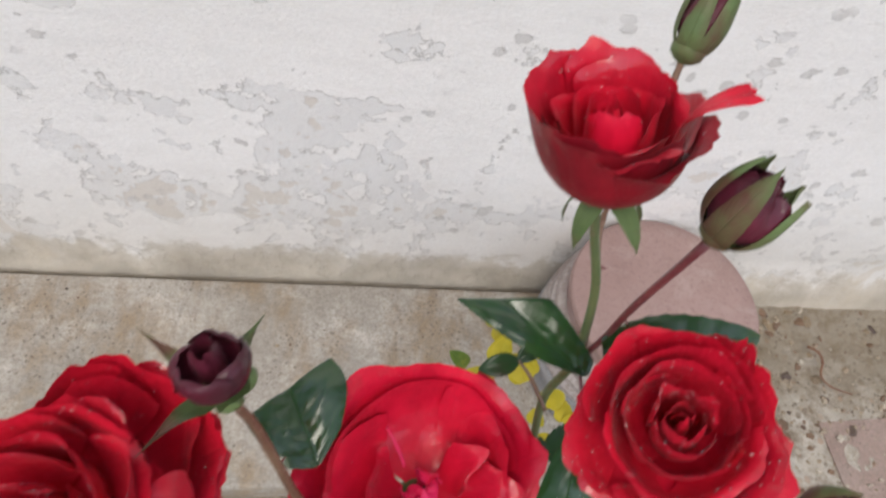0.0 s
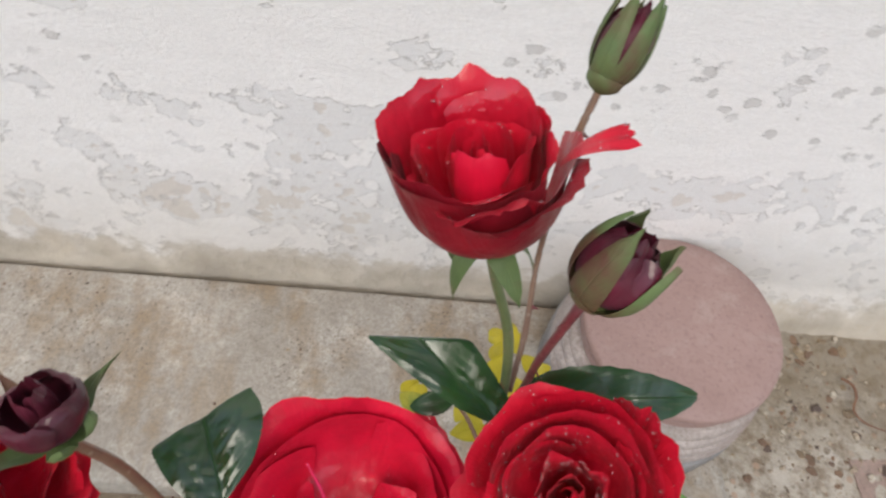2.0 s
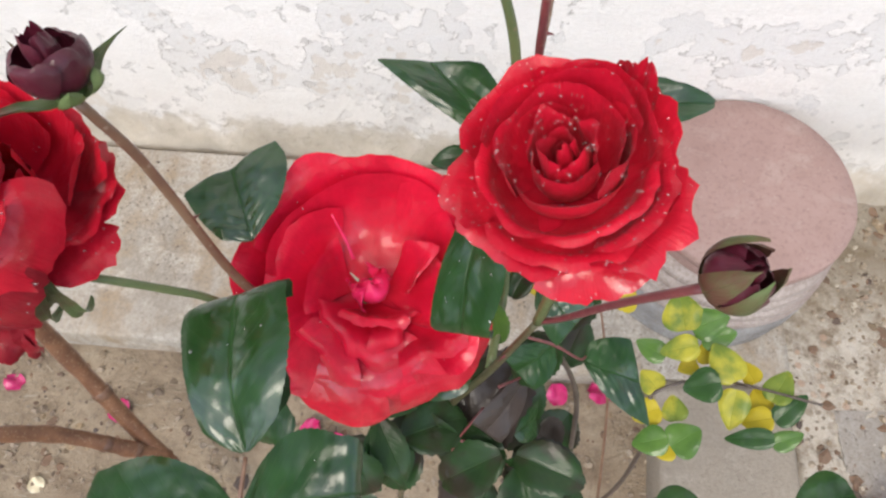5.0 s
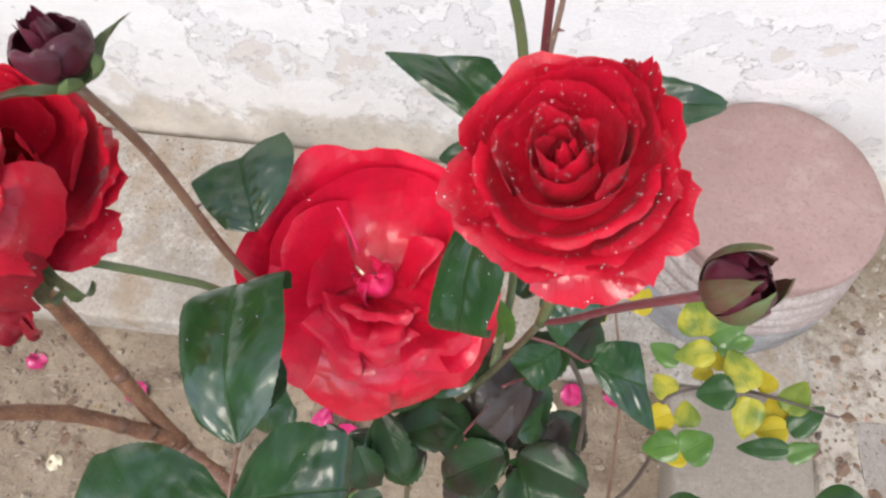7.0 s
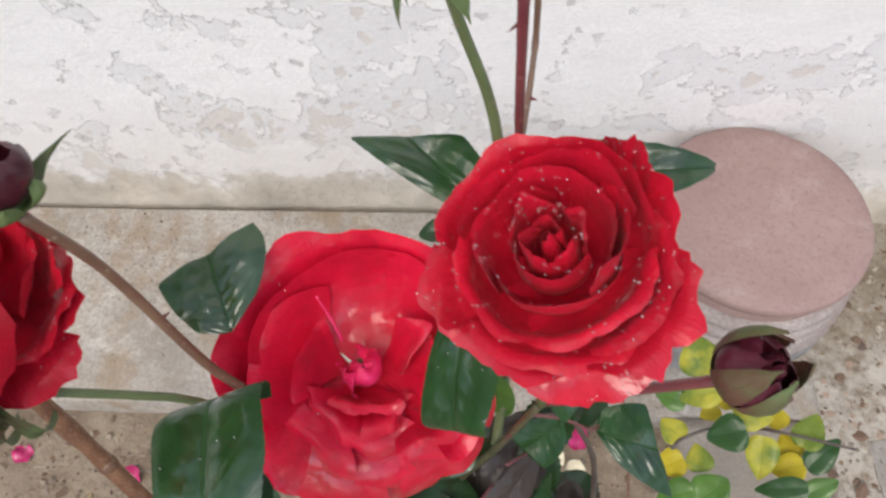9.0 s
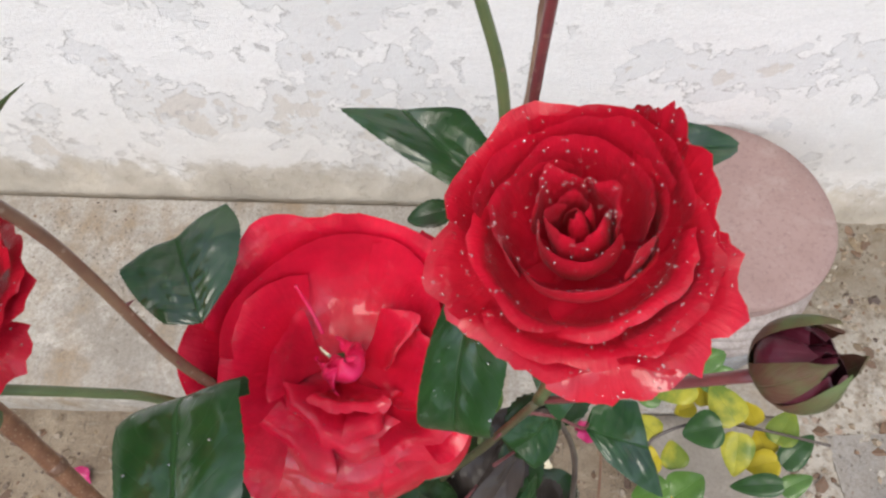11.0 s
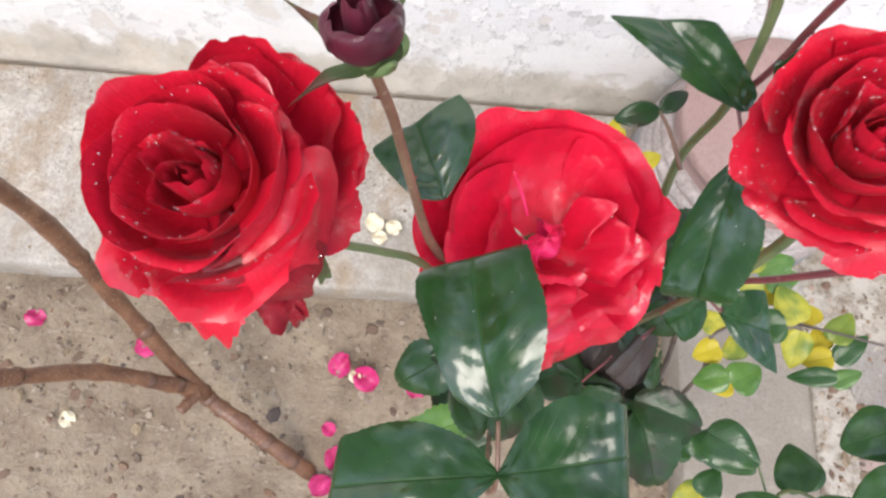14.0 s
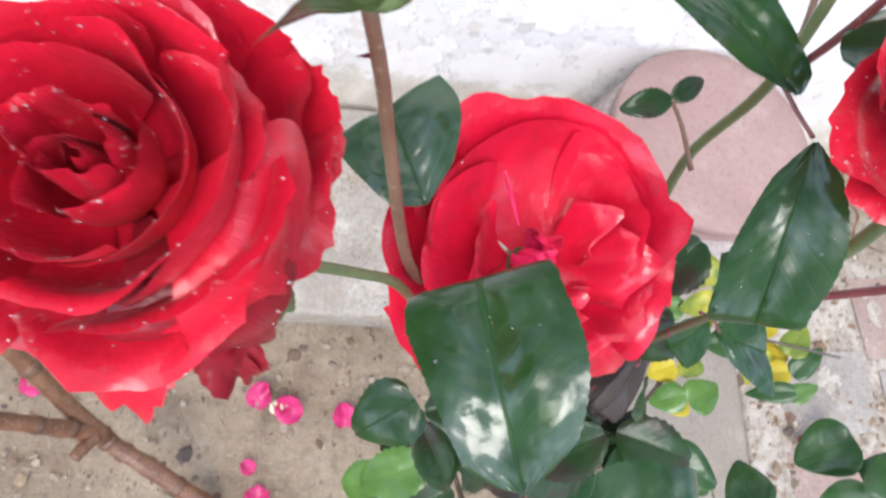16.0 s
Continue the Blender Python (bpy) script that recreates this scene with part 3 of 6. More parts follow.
def petal_points(centre, turn, size, th, half, prof, rng, lip=0.05, wave=0.03, ragged=0.025, dent=0.12, spiral=0.05, nu=21, nv=16):
    """A petal: a profile of (radius, height) swept round the axis by +-half radians. lip rolls the rim outwards, wave sways
    it, ragged frays its edge and crumples the blade, dent rounds its shoulders off."""
    ph, ph2, key = rng.uniform(0, 6.3), rng.uniform(0, 6.3), rng.uniform(0, 50)
    pts = np.zeros((nv, nu, 3))
    for j in range(nv):
        v = j / (nv - 1)
        for i in range(nu):
            u = -1 + 2 * i / (nu - 1)
            fray = noise.noise((u * 3.0, key, 0)) + 0.6 * noise.noise((u * 8.0, key, 3)) + 0.35 * noise.noise((u * 19.0, key, 5))
            w = v * (1 - dent * abs(u) ** 2.6 + ragged * 1.6 * fray * v * v)
            r, z = bez(prof, w)
            a = th + u * half * (0.22 + 0.78 * math.sin(min(1.0, w * 1.2) * math.pi / 2))
            rim = w**3
            s = max(0.0, (w - 0.76) / 0.24)
            r += spiral * u * w + lip * s * s + 1.1 * wave * rim * math.sin(2.6 * u + ph) + 0.4 * wave * rim * math.sin(7 * u + ph2)
            z += 1.1 * wave * rim * math.sin(3.3 * u + ph2) + 0.35 * wave * rim * math.sin(8 * u + ph) - 0.6 * lip * s**3
            fold = ragged * w * (noise.noise((u * 2.2 + key, v * 1.6, 1)) + 0.5 * noise.noise((u * 5.5 + key, v * 3.0, 7)))
            q = np.array(((r + fold) * math.cos(a), (r + fold) * math.sin(a), z + 0.7 * fold)) * size
            pts[j, i] = np.asarray(centre) + turn @ q
    return pts


def drops(owner, pieces, count, rng, small=0.00014, large=0.00042):
    """Rain beads on the given sheets of points."""
    verts, faces = [], []
    ico = [(0, 0, 1), (0.89, 0, 0.45), (0.28, 0.85, 0.45), (-0.72, 0.53, 0.45), (-0.72, -0.53, 0.45), (0.28, -0.85, 0.45), (0.72, 0.53, -0.45), (-0.28, 0.85, -0.45), (-0.89, 0, -0.45), (-0.28, -0.85, -0.45), (0.72, -0.53, -0.45), (0, 0, -1)]
    tri = [(0, 1, 2), (0, 2, 3), (0, 3, 4), (0, 4, 5), (0, 5, 1), (1, 6, 2), (2, 7, 3), (3, 8, 4), (4, 9, 5), (5, 10, 1), (2, 6, 7), (3, 7, 8), (4, 8, 9), (5, 9, 10), (1, 10, 6), (11, 7, 6), (11, 8, 7), (11, 9, 8), (11, 10, 9), (11, 6, 10)]
    for _ in range(count):
        p, up = rng.choice(pieces)
        nv, nu = p.shape[:2]
        j = min(nv - 2, int(nv * math.sqrt(rng.uniform(0.25, 1))))
        i = rng.randrange(nu - 1)
        s, t = rng.random(), rng.random()
        c = (p[j, i] * (1 - s) + p[j, i + 1] * s) * (1 - t) + (p[j + 1, i] * (1 - s) + p[j + 1, i + 1] * s) * t
        nrm = np.cross(p[j, i + 1] - p[j, i], p[j + 1, i] - p[j, i])
        nrm /= np.linalg.norm(nrm) + 1e-12
        if nrm @ up < 0:
            nrm = -nrm
        r = small + (large - small) * rng.random() ** 2.5
        c = c + nrm * (0.0003 + 0.35 * r)
        base = len(verts)
        verts += [(c + r * np.array(q)).tolist() for q in ico]
        faces += [tuple(base + n for n in f) for f in tri]
    return add_to(owner, "rain_beading", mesh_of("rain_beading", verts, faces, WATER), "rain beads with white mixed in for glints", "stuff")


def facing(axis):
    """Local z along axis, local y as far up the wall as it will go, local x along the wall."""
    z = np.array(axis, float)
    z /= np.linalg.norm(z)
    y = np.array((0.0, 0.84, 0.54))
    y = y - z * (y @ z)
    y /= np.linalg.norm(y)
    return np.stack([np.cross(y, z), y, z], 1)


def rose(bush, centre, axis, size, petals, seed, label, beads=60, calyx=0.0):
    """petals, from the heart outwards: (angle, half width, profile, lip, wave, material[, ragged]). Angles run round the axis from the
    wall's length, 90 towards the wall's top; lengths are in flower sizes. centre is the flower's foot."""
    rng = random.Random(seed)
    basis = facing(axis)
    foot = lathe("flower", [(0.02 * size, -0.30 * size), (0.09 * size, -0.26 * size), (0.13 * size, -0.16 * size), (0.15 * size, -0.05 * size), (0.12 * size, 0.03 * size), (0.03 * size, 0.06 * size)], centre, SEPAL, 16, 0, axis)
    flower = add_to(bush, "flower", foot, label)
    made = []
    for n, (deg, half, prof, lip, wave, mat, *own) in enumerate(petals):
        ragged = own[0] if own else 0.03
        pts = petal_points(centre, basis, size, radians(deg) + rng.uniform(-0.04, 0.04), half, prof, rng, lip, wave, ragged, rng.uniform(0.06, 0.16), rng.uniform(0.02, 0.06))
        add_to(flower, "petal", patch("petal", pts, mat, 0.0003))
        if n >= 3:
            made.append((pts, basis[:, 2]))
    for c in range(5 if calyx else 0):
        sepal(flower, centre, basis, size, 2 * math.pi * c / 5 + 0.3, rng, calyx * rng.uniform(0.5, 1.1), -0.6 * calyx - rng.uniform(0, 0.3), width=0.17)
    if beads:
        drops(flower, made, beads, rng)
    return flower


def sepal(owner, centre, basis, size, th, rng, length, droop, hug=0.0, mat=None, width=0.11):
    """A narrow green sepal from the flower's foot; droop bends it outwards and down, hug holds it to the bud."""
    nu, nv = 5, 12
    pts = np.zeros((nv, nu, 3))
    sway = rng.uniform(-0.25, 0.25)
    for j in range(nv):
        v = j / (nv - 1)
        if hug:
            r, z = bez([(0.10, -0.02), (hug, 0.12 * length), (hug * 0.95, 0.6 * length), (hug * 0.30 + max(0.0, droop), length)], v)
            if droop > 0:
                r += droop * max(0.0, v - 0.62) ** 2 * 3
        else:
            r, z = bez([(0.10, -0.04), (0.30, 0.05), (0.45 * length + 0.2, 0.02 + droop * 0.4), (0.5 * length + 0.15, droop)], v)
        wdt = width * (math.sin(math.pi * min(1.0, 0.28 + 0.72 * v)) ** 0.8) * (1 if v < 0.9 else 0.6)
        for i in range(nu):
            u = -1 + 2 * i / (nu - 1)
            a = th + sway * v
            q = np.array((r * math.cos(a) - u * wdt * math.sin(a), r * math.sin(a) + u * wdt * math.cos(a), z))
            q[:2] *= 1 - 0.15 * u * u if hug else 1
            pts[j, i] = np.asarray(centre) + basis @ (q * size)
    return add_to(owner, "sepal", patch("sepal", pts, mat or SEPAL, 0.0006))


def bud(bush, base, tip, size, seed, label, opened=0.0, curl=0.25, twist=0.0, long=1.0, fat=1.0):
    """A pointed bud on its green hip: wrapped dark petals in five sepals. size is its length, fat widens it."""
    rng = random.Random(seed)
    axis = np.subtract(tip, base)
    basis = frame_of(axis, twist)
    s = size
    hip = lathe("bud", [(0.05 * s, -0.03 * s), (0.12 * s, 0.0), (0.19 * s, 0.06 * s), (0.21 * s, 0.14 * s), (0.18 * s, 0.22 * s), (0.08 * s, 0.26 * s)], base, SEPAL, 18, 0.03, axis)
    body = add_to(bush, "bud", hip, label)
    foot = np.array(base) + basis @ np.array((0, 0, 0.14 * s))
    for c in range(3):
        pr = [(0.04, 0.0), (0.22, 0.12), (0.20, 0.55), (0.05 + 0.05 * opened, 0.80)]
        pts = petal_points(foot, basis, s, c * 2.1, 1.35, pr, rng, 0.0, 0.02, 0.05, 0.2, 0.03, 13, 11)
        add_to(body, "petal", patch("petal", pts, MAROON, 0.0005))
    for c in range(4):
        pr = [(0.06, 0.0), ((0.38 + 0.1 * opened) * fat, 0.1), ((0.38 + 0.1 * opened) * fat, 0.55), ((0.10 + 0.16 * opened) * fat, 0.76 - 0.12 * opened)]
        pts = petal_points(foot, basis, s, 0.5 + c * 1.57, 1.15, pr, rng, 0.0, 0.03, 0.06, 0.25, 0.04, 13, 11)
        add_to(body, "petal", patch("petal", pts, MAROON, 0.0005))
    for c in range(5):
        th = c * 2 * math.pi / 5 + rng.uniform(-0.12, 0.12)
        sepal(body, np.array(base) + basis @ np.array((0, 0, 0.1 * s)), basis, s, th, rng, long * rng.uniform(0.75, 1.0), curl * rng.uniform(0.2, 1.3), (0.435 + 0.08 * opened) * fat, None, 0.20 * fat)
    return body


def leaf_points(base, tip, width, up, fold=0.35, arch=0.1, curl=0.4, curl_at=0.65, shape=0.85, teeth=0.04, wave=0.03, rng=None, nu=11, nv=19, skew=0.0):
    base, tip = np.array(base, float), np.array(tip, float)
    t = tip - base
    length = np.linalg.norm(t)
    t /= length
    up = np.array(up, float)
    up = up - t * (up @ t)
    up /= np.linalg.norm(up) + 1e-12
    side = np.cross(t, up)
    ph = rng.uniform(0, 6.3)
    pts = np.zeros((nv, nu, 3))
    c = base.copy()
    ang = arch
    for j in range(nv):
        v = j / (nv - 1)
        ang = arch * (1 - 2 * v) - curl * ease(curl_at, 1.0, v)
        d = t * math.cos(ang) + up * math.sin(ang)
        nrm = up * math.cos(ang) - t * math.sin(ang)
        if j:
            c = c + d * length / (nv - 1)
        if shape > 2:  # blunt: broad to the end, where the tip rolls under
            w = 0.5 * width * min(1.0, (v + 0.02) / 0.52) ** 0.75 * (1 - 0.25 * ease(0.85, 1.0, v)) * (1 + 0.14 * math.exp(-(((v - 0.8) / 0.09) ** 2)))
        else:
            w = 0.5 * width * max(0.02, math.sin(math.pi * (0.03 + 0.95 * v) ** shape)) ** 0.75
        w *= 1 + teeth * (j % 2 - 0.5)
        for i in range(nu):
            u = -1 + 2 * i / (nu - 1)
            lift = (fold * abs(u) ** 1.3 - 0.16 * abs(u) ** 5) * w + wave * width * math.sin(9 * v + ph + (1.5 if u > 0 else 0)) * u * u
            pts[j, i] = c + side * u * w * (1 + skew * (1 if u > 0 else -1)) * (1 - 0.12 * fold) + nrm * lift
    return pts


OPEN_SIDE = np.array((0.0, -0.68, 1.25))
leaf_rng = random.Random(11)


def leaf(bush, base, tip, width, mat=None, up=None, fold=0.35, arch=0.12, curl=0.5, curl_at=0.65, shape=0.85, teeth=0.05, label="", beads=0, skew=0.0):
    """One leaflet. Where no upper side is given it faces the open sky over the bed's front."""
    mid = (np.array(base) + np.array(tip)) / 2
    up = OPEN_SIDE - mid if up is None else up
    pts = leaf_points(base, tip, width, up, fold, arch, curl, curl_at, shape, teeth, 0.03, leaf_rng, skew=skew)
    ob = add_to(bush, "leaf", patch("leaf", pts, mat or LEAF, 0.0003), label)
    if beads:
        drops(ob, [(pts, np.array(up) / np.linalg.norm(up))], beads, leaf_rng, 0.0003, 0.0012)
    return ob


def folded_leaf(bush, base, one, two, mat=None, bulge=(0.1, 0.1), hollow=0.12, roll=0.35, gutter=0.15, label="", beads=0, sag=0.05, heel=0.3):
    """A broad leaflet whose end is rolled under: base is where its stalk joins, one and two are the ends of the fold line.
    bulge widens either side, hollow bows the blade along its length, gutter sinks the midrib, roll is the length turned under,
    heel how wide the blade already is at its foot."""
    base, one, two = (np.array(p, float) for p in (base, one, two))
    mid = (one + two) / 2
    along, across = mid - base, (two - one) / 2
    length, half = np.linalg.norm(along), np.linalg.norm(across)
    up = np.cross(along, across)
    up /= np.linalg.norm(up)
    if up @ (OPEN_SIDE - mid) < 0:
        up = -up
    key = leaf_rng.uniform(0, 40)
    nu, body, turned = 21, 34, 8
    pts = np.zeros((body + turned, nu, 3))
    d = along / length
    rr = roll * length / 2.5
    along = along * (1 - rr / length)
    for j in range(body + turned):
        v = min(1.0, j / (body - 1))
        for i in range(nu):
            u = -1 + 2 * i / (nu - 1)
            side = bulge[0] if u < 0 else bulge[1]
            g = min(1.0, 0.03 + 5 * v) ** 0.5 * (heel + (1 - heel) * v**0.7) * (1 + side * math.sin(math.pi * v) * abs(u)) * (1 + 0.018 * (j % 2 - 0.5) * abs(u) ** 6)
            lift = half * (gutter * (abs(u) ** 0.9 - 0.35 * abs(u) ** 4)) * (0.35 + 0.65 * v) + hollow * length * math.sin(math.pi * v) - sag * half * u * u * v
            lift += half * 0.09 * v * noise.noise((u * 1.6 + key, v * 2.2, 2)) + half * 0.035 * noise.noise((u * 4 + key, v * 5, 4))
            lift += half * 0.022 * (abs(math.sin(math.pi * (5.2 * v - 1.6 * abs(u) + 0.15 * noise.noise((u * 2 + key, v, 6))))) - 0.5) * min(1.0, 5 * abs(u)) * (1 - abs(u) ** 3)
            p = base + along * v + across * u * g
            if j >= body:
                t = (j - body + 1) / turned
                bend = 2.5 * t
                p = p + d * rr * math.sin(bend) - up * rr * (1 - math.cos(bend)) - across * u * 0.35 * t * t
            pts[j, i] = p + up * lift
    ob = add_to(bush, "leaf", patch("leaf", pts, mat or LEAF, 0.0003), label)
    if beads:
        drops(ob, [(pts[:body], up)], beads, leaf_rng, 0.0002, 0.0006)
    return ob


def thorns(stem, line, count, length, mat, rng):
    p = smooth_line(line, 8)
    for _ in range(count):
        k = rng.randrange(2, len(p) - 2)
        d = p[k + 1] - p[k]
        d /= np.linalg.norm(d)
        a = np.cross(d, (rng.uniform(-1, 1), rng.uniform(-1, 1), rng.uniform(-1, 1)))
        a /= np.linalg.norm(a)
        b = np.cross(d, a)
        verts = []
        for s in range(6):
            w = s * math.pi / 3
            verts.append((p[k] + a * 0.0012 + d * math.cos(w) * length * 0.32 + b * math.sin(w) * length * 0.16).tolist())
        verts.append((p[k] + a * (0.0012 + length) - d * length * 0.35).tolist())
        add_to(stem, "thorn", mesh_of("thorn", verts, [(s, (s + 1) % 6, 6) for s in range(6)] + [tuple(range(6))], mat))


# petals from the heart outwards: angle, half width, profile, lip, wave, material
def cup(belly, r2, z2, r3, z3, z1=0.03, foot=0.05):
    """A profile that runs out flat from the foot and then climbs."""
    return [(foot, 0.0), (belly, z1), (r2, z2), (r3, z3)]


OPEN_ROSE = [
    (0, 2.8, cup(0.12, 0.12, 0.60, 0.02, 0.74, 0.15, 0.02), 0.0, 0.02, RED), (75, 1.4, cup(0.19, 0.20, 0.62, 0.10, 0.80, 0.1), 0.02, 0.03, RED), (200, 1.3, cup(0.22, 0.23, 0.58, 0.13, 0.80, 0.1), 0.03, 0.03, RED),
    (318, 1.2, cup(0.26, 0.28, 0.52, 0.18, 0.72, 0.1), 0.02, 0.03, RED), (128, 1.0, cup(0.32, 0.34, 0.60, 0.25, 0.86, 0.08), 0.05, 0.05, RED), (38, 0.9, cup(0.32, 0.35, 0.60, 0.26, 0.88, 0.08), 0.06, 0.05, RED), (262, 1.5, cup(0.33, 0.37, 0.48, 0.28, 0.68, 0.08), 0.03, 0.02, RED),
    (278, 1.4, cup(0.52, 0.57, 0.42, 0.52, 0.64), 0.06, 0.02, RED), (160, 1.25, cup(0.52, 0.57, 0.50, 0.51, 0.78), 0.05, 0.03, RED), (70, 1.4, cup(0.52, 0.57, 0.56, 0.52, 0.88), 0.04, 0.03, RED), (5, 0.9, cup(0.56, 0.62, 0.50, 0.58, 0.80), 0.06, 0.04, RED),
    (100, 1.4, cup(0.64, 0.72, 0.52, 0.68, 0.92), 0.05, 0.03, RED), (205, 1.1, cup(0.60, 0.72, 0.36, 0.70, 0.62), 0.10, 0.04, RED), (312, 0.95, cup(0.60, 0.72, 0.28, 0.76, 0.50), 0.12, 0.04, RED),
    (60, 0.95, cup(0.74, 0.86, 0.42, 0.84, 0.84, 0.0), 0.08, 0.04, RED), (345, 0.9, cup(0.70, 0.86, 0.24, 0.94, 0.52, 0.0), 0.10, 0.06, RED_EDGE), (275, 0.95, cup(0.66, 0.82, 0.10, 0.88, 0.26, -0.02), 0.13, 0.05, RED),
    (125, 0.95, cup(0.74, 0.90, 0.36, 0.92, 0.72, 0.0), 0.09, 0.05, RED), (178, 0.8, cup(0.75, 0.92, 0.14, 1.00, 0.36, -0.03), 0.13, 0.06, RED_EDGE), (20, 0.8, cup(0.75, 0.95, 0.22, 1.04, 0.56, -0.02), 0.08, 0.07, RED_EDGE, 0.05), (52, 0.30, cup(0.80, 0.94, 0.36, 1.0, 0.90, 0.0), 0.02, 0.05, RED_EDGE, 0.05),
    (330, 0.7, cup(0.75, 0.95, 0.06, 1.06, 0.22, -0.04), 0.12, 0.07, RED_EDGE, 0.06), (232, 0.85, cup(0.74, 0.90, 0.04, 0.98, 0.14, -0.05), 0.13, 0.05, RED_EDGE), (294, 0.60, cup(0.70, 0.92, -0.10, 1.10, -0.26, -0.08), 0.06, 0.06, RED_EDGE, 0.05),
]
BLOWN_ROSE = [
    (300, 3.0, cup(0.19, 0.20, 0.38, -0.02, 0.40, 0.1, 0.03), 0.0, 0.05, RED_PINK), (60, 0.9, cup(0.20, 0.23, 0.40, 0.05, 0.46, 0.1, 0.03), 0.03, 0.08, RED_PINK), (215, 0.8, cup(0.20, 0.24, 0.32, 0.12, 0.40, 0.08, 0.03), 0.04, 0.08, RED_PINK),
    (272, 0.8, cup(0.28, 0.34, 0.36, 0.34, 0.42, 0.08), 0.10, 0.04, RED_BRIGHT, 0.02), (18, 0.6, cup(0.34, 0.42, 0.34, 0.40, 0.50, 0.04), 0.05, 0.10, RED_BRIGHT, 0.02), (170, 0.7, cup(0.34, 0.46, 0.20, 0.50, 0.40, 0.02), 0.04, 0.05, RED_BRIGHT, 0.02),
    (302, 0.55, cup(0.34, 0.48, 0.46, 0.50, 0.24, 0.10), 0.04, 0.08, RED_BRIGHT, 0.02), (238, 0.7, cup(0.34, 0.50, 0.36, 0.52, 0.12, 0.06), 0.04, 0.05, RED_BRIGHT, 0.02), (352, 0.6, cup(0.44, 0.58, 0.34, 0.60, 0.52, 0.04), 0.08, 0.12, RED_BRIGHT, 0.02),
    (95, 1.5, cup(0.46, 0.80, 0.20, 0.86, 0.60, 0.0), 0.02, 0.03, RED_BRIGHT, 0.02), (165, 0.9, cup(0.42, 0.74, 0.20, 0.80, 0.46, 0.0), 0.05, 0.04, RED_BRIGHT, 0.02), (35, 0.7, cup(0.50, 0.74, 0.28, 0.76, 0.62, 0.0), 0.06, 0.08, RED_BRIGHT, 0.02),
    (284, 0.55, cup(0.40, 0.62, 0.42, 0.68, -0.02, 0.08), 0.02, 0.05, RED_BRIGHT, 0.016), (226, 0.75, cup(0.46, 0.74, 0.28, 0.78, -0.04, 0.04), 0.03, 0.05, RED_BRIGHT, 0.016), (326, 0.6, cup(0.50, 0.76, 0.26, 0.86, 0.34, 0.02), 0.10, 0.09, RED_BRIGHT, 0.02), (8, 0.7, cup(0.56, 0.84, 0.26, 0.90, 0.54, 0.0), 0.08, 0.09, RED_BRIGHT, 0.02),
    (262, 0.65, cup(0.50, 0.88, 0.18, 0.92, -0.28, 0.0), 0.03, 0.05, RED_BRIGHT, 0.016), (303, 0.65, cup(0.56, 0.92, 0.18, 0.98, -0.20, 0.0), 0.04, 0.07, RED_BRIGHT, 0.02), (350, 0.65, cup(0.62, 0.94, 0.16, 1.02, 0.34, 0.0), 0.10, 0.08, RED_BRIGHT, 0.02),
    (118, 0.9, cup(0.60, 0.94, 0.34, 0.97, 0.72, 0.0), 0.08, 0.04, RED_BRIGHT, 0.02), (66, 0.9, cup(0.60, 0.94, 0.34, 0.97, 0.74, 0.0), 0.08, 0.04, RED_BRIGHT, 0.02), (160, 0.8, cup(0.62, 0.94, 0.20, 1.02, 0.48, -0.02), 0.10, 0.05, RED_BRIGHT, 0.02), (22, 0.7, cup(0.62, 0.96, 0.22, 1.03, 0.48, -0.02), 0.10, 0.06, RED_BRIGHT, 0.02), (198, 0.8, cup(0.60, 0.90, 0.10, 1.04, 0.24, -0.02), 0.10, 0.05, RED_BRIGHT, 0.02),
    # lowest hanging petals in RED, not RED_BRIGHT: their shade is put into the colour
    (238, 0.75, cup(0.60, 0.96, 0.05, 1.02, -0.38, -0.05), 0.04, 0.05, RED, 0.02), (278, 0.7, cup(0.60, 1.00, 0.0, 1.06, -0.48, -0.08), 0.05, 0.06, RED, 0.02), (325, 0.6, cup(0.60, 1.0, 0.06, 1.08, -0.24, -0.05), 0.05, 0.07, RED, 0.02),
]
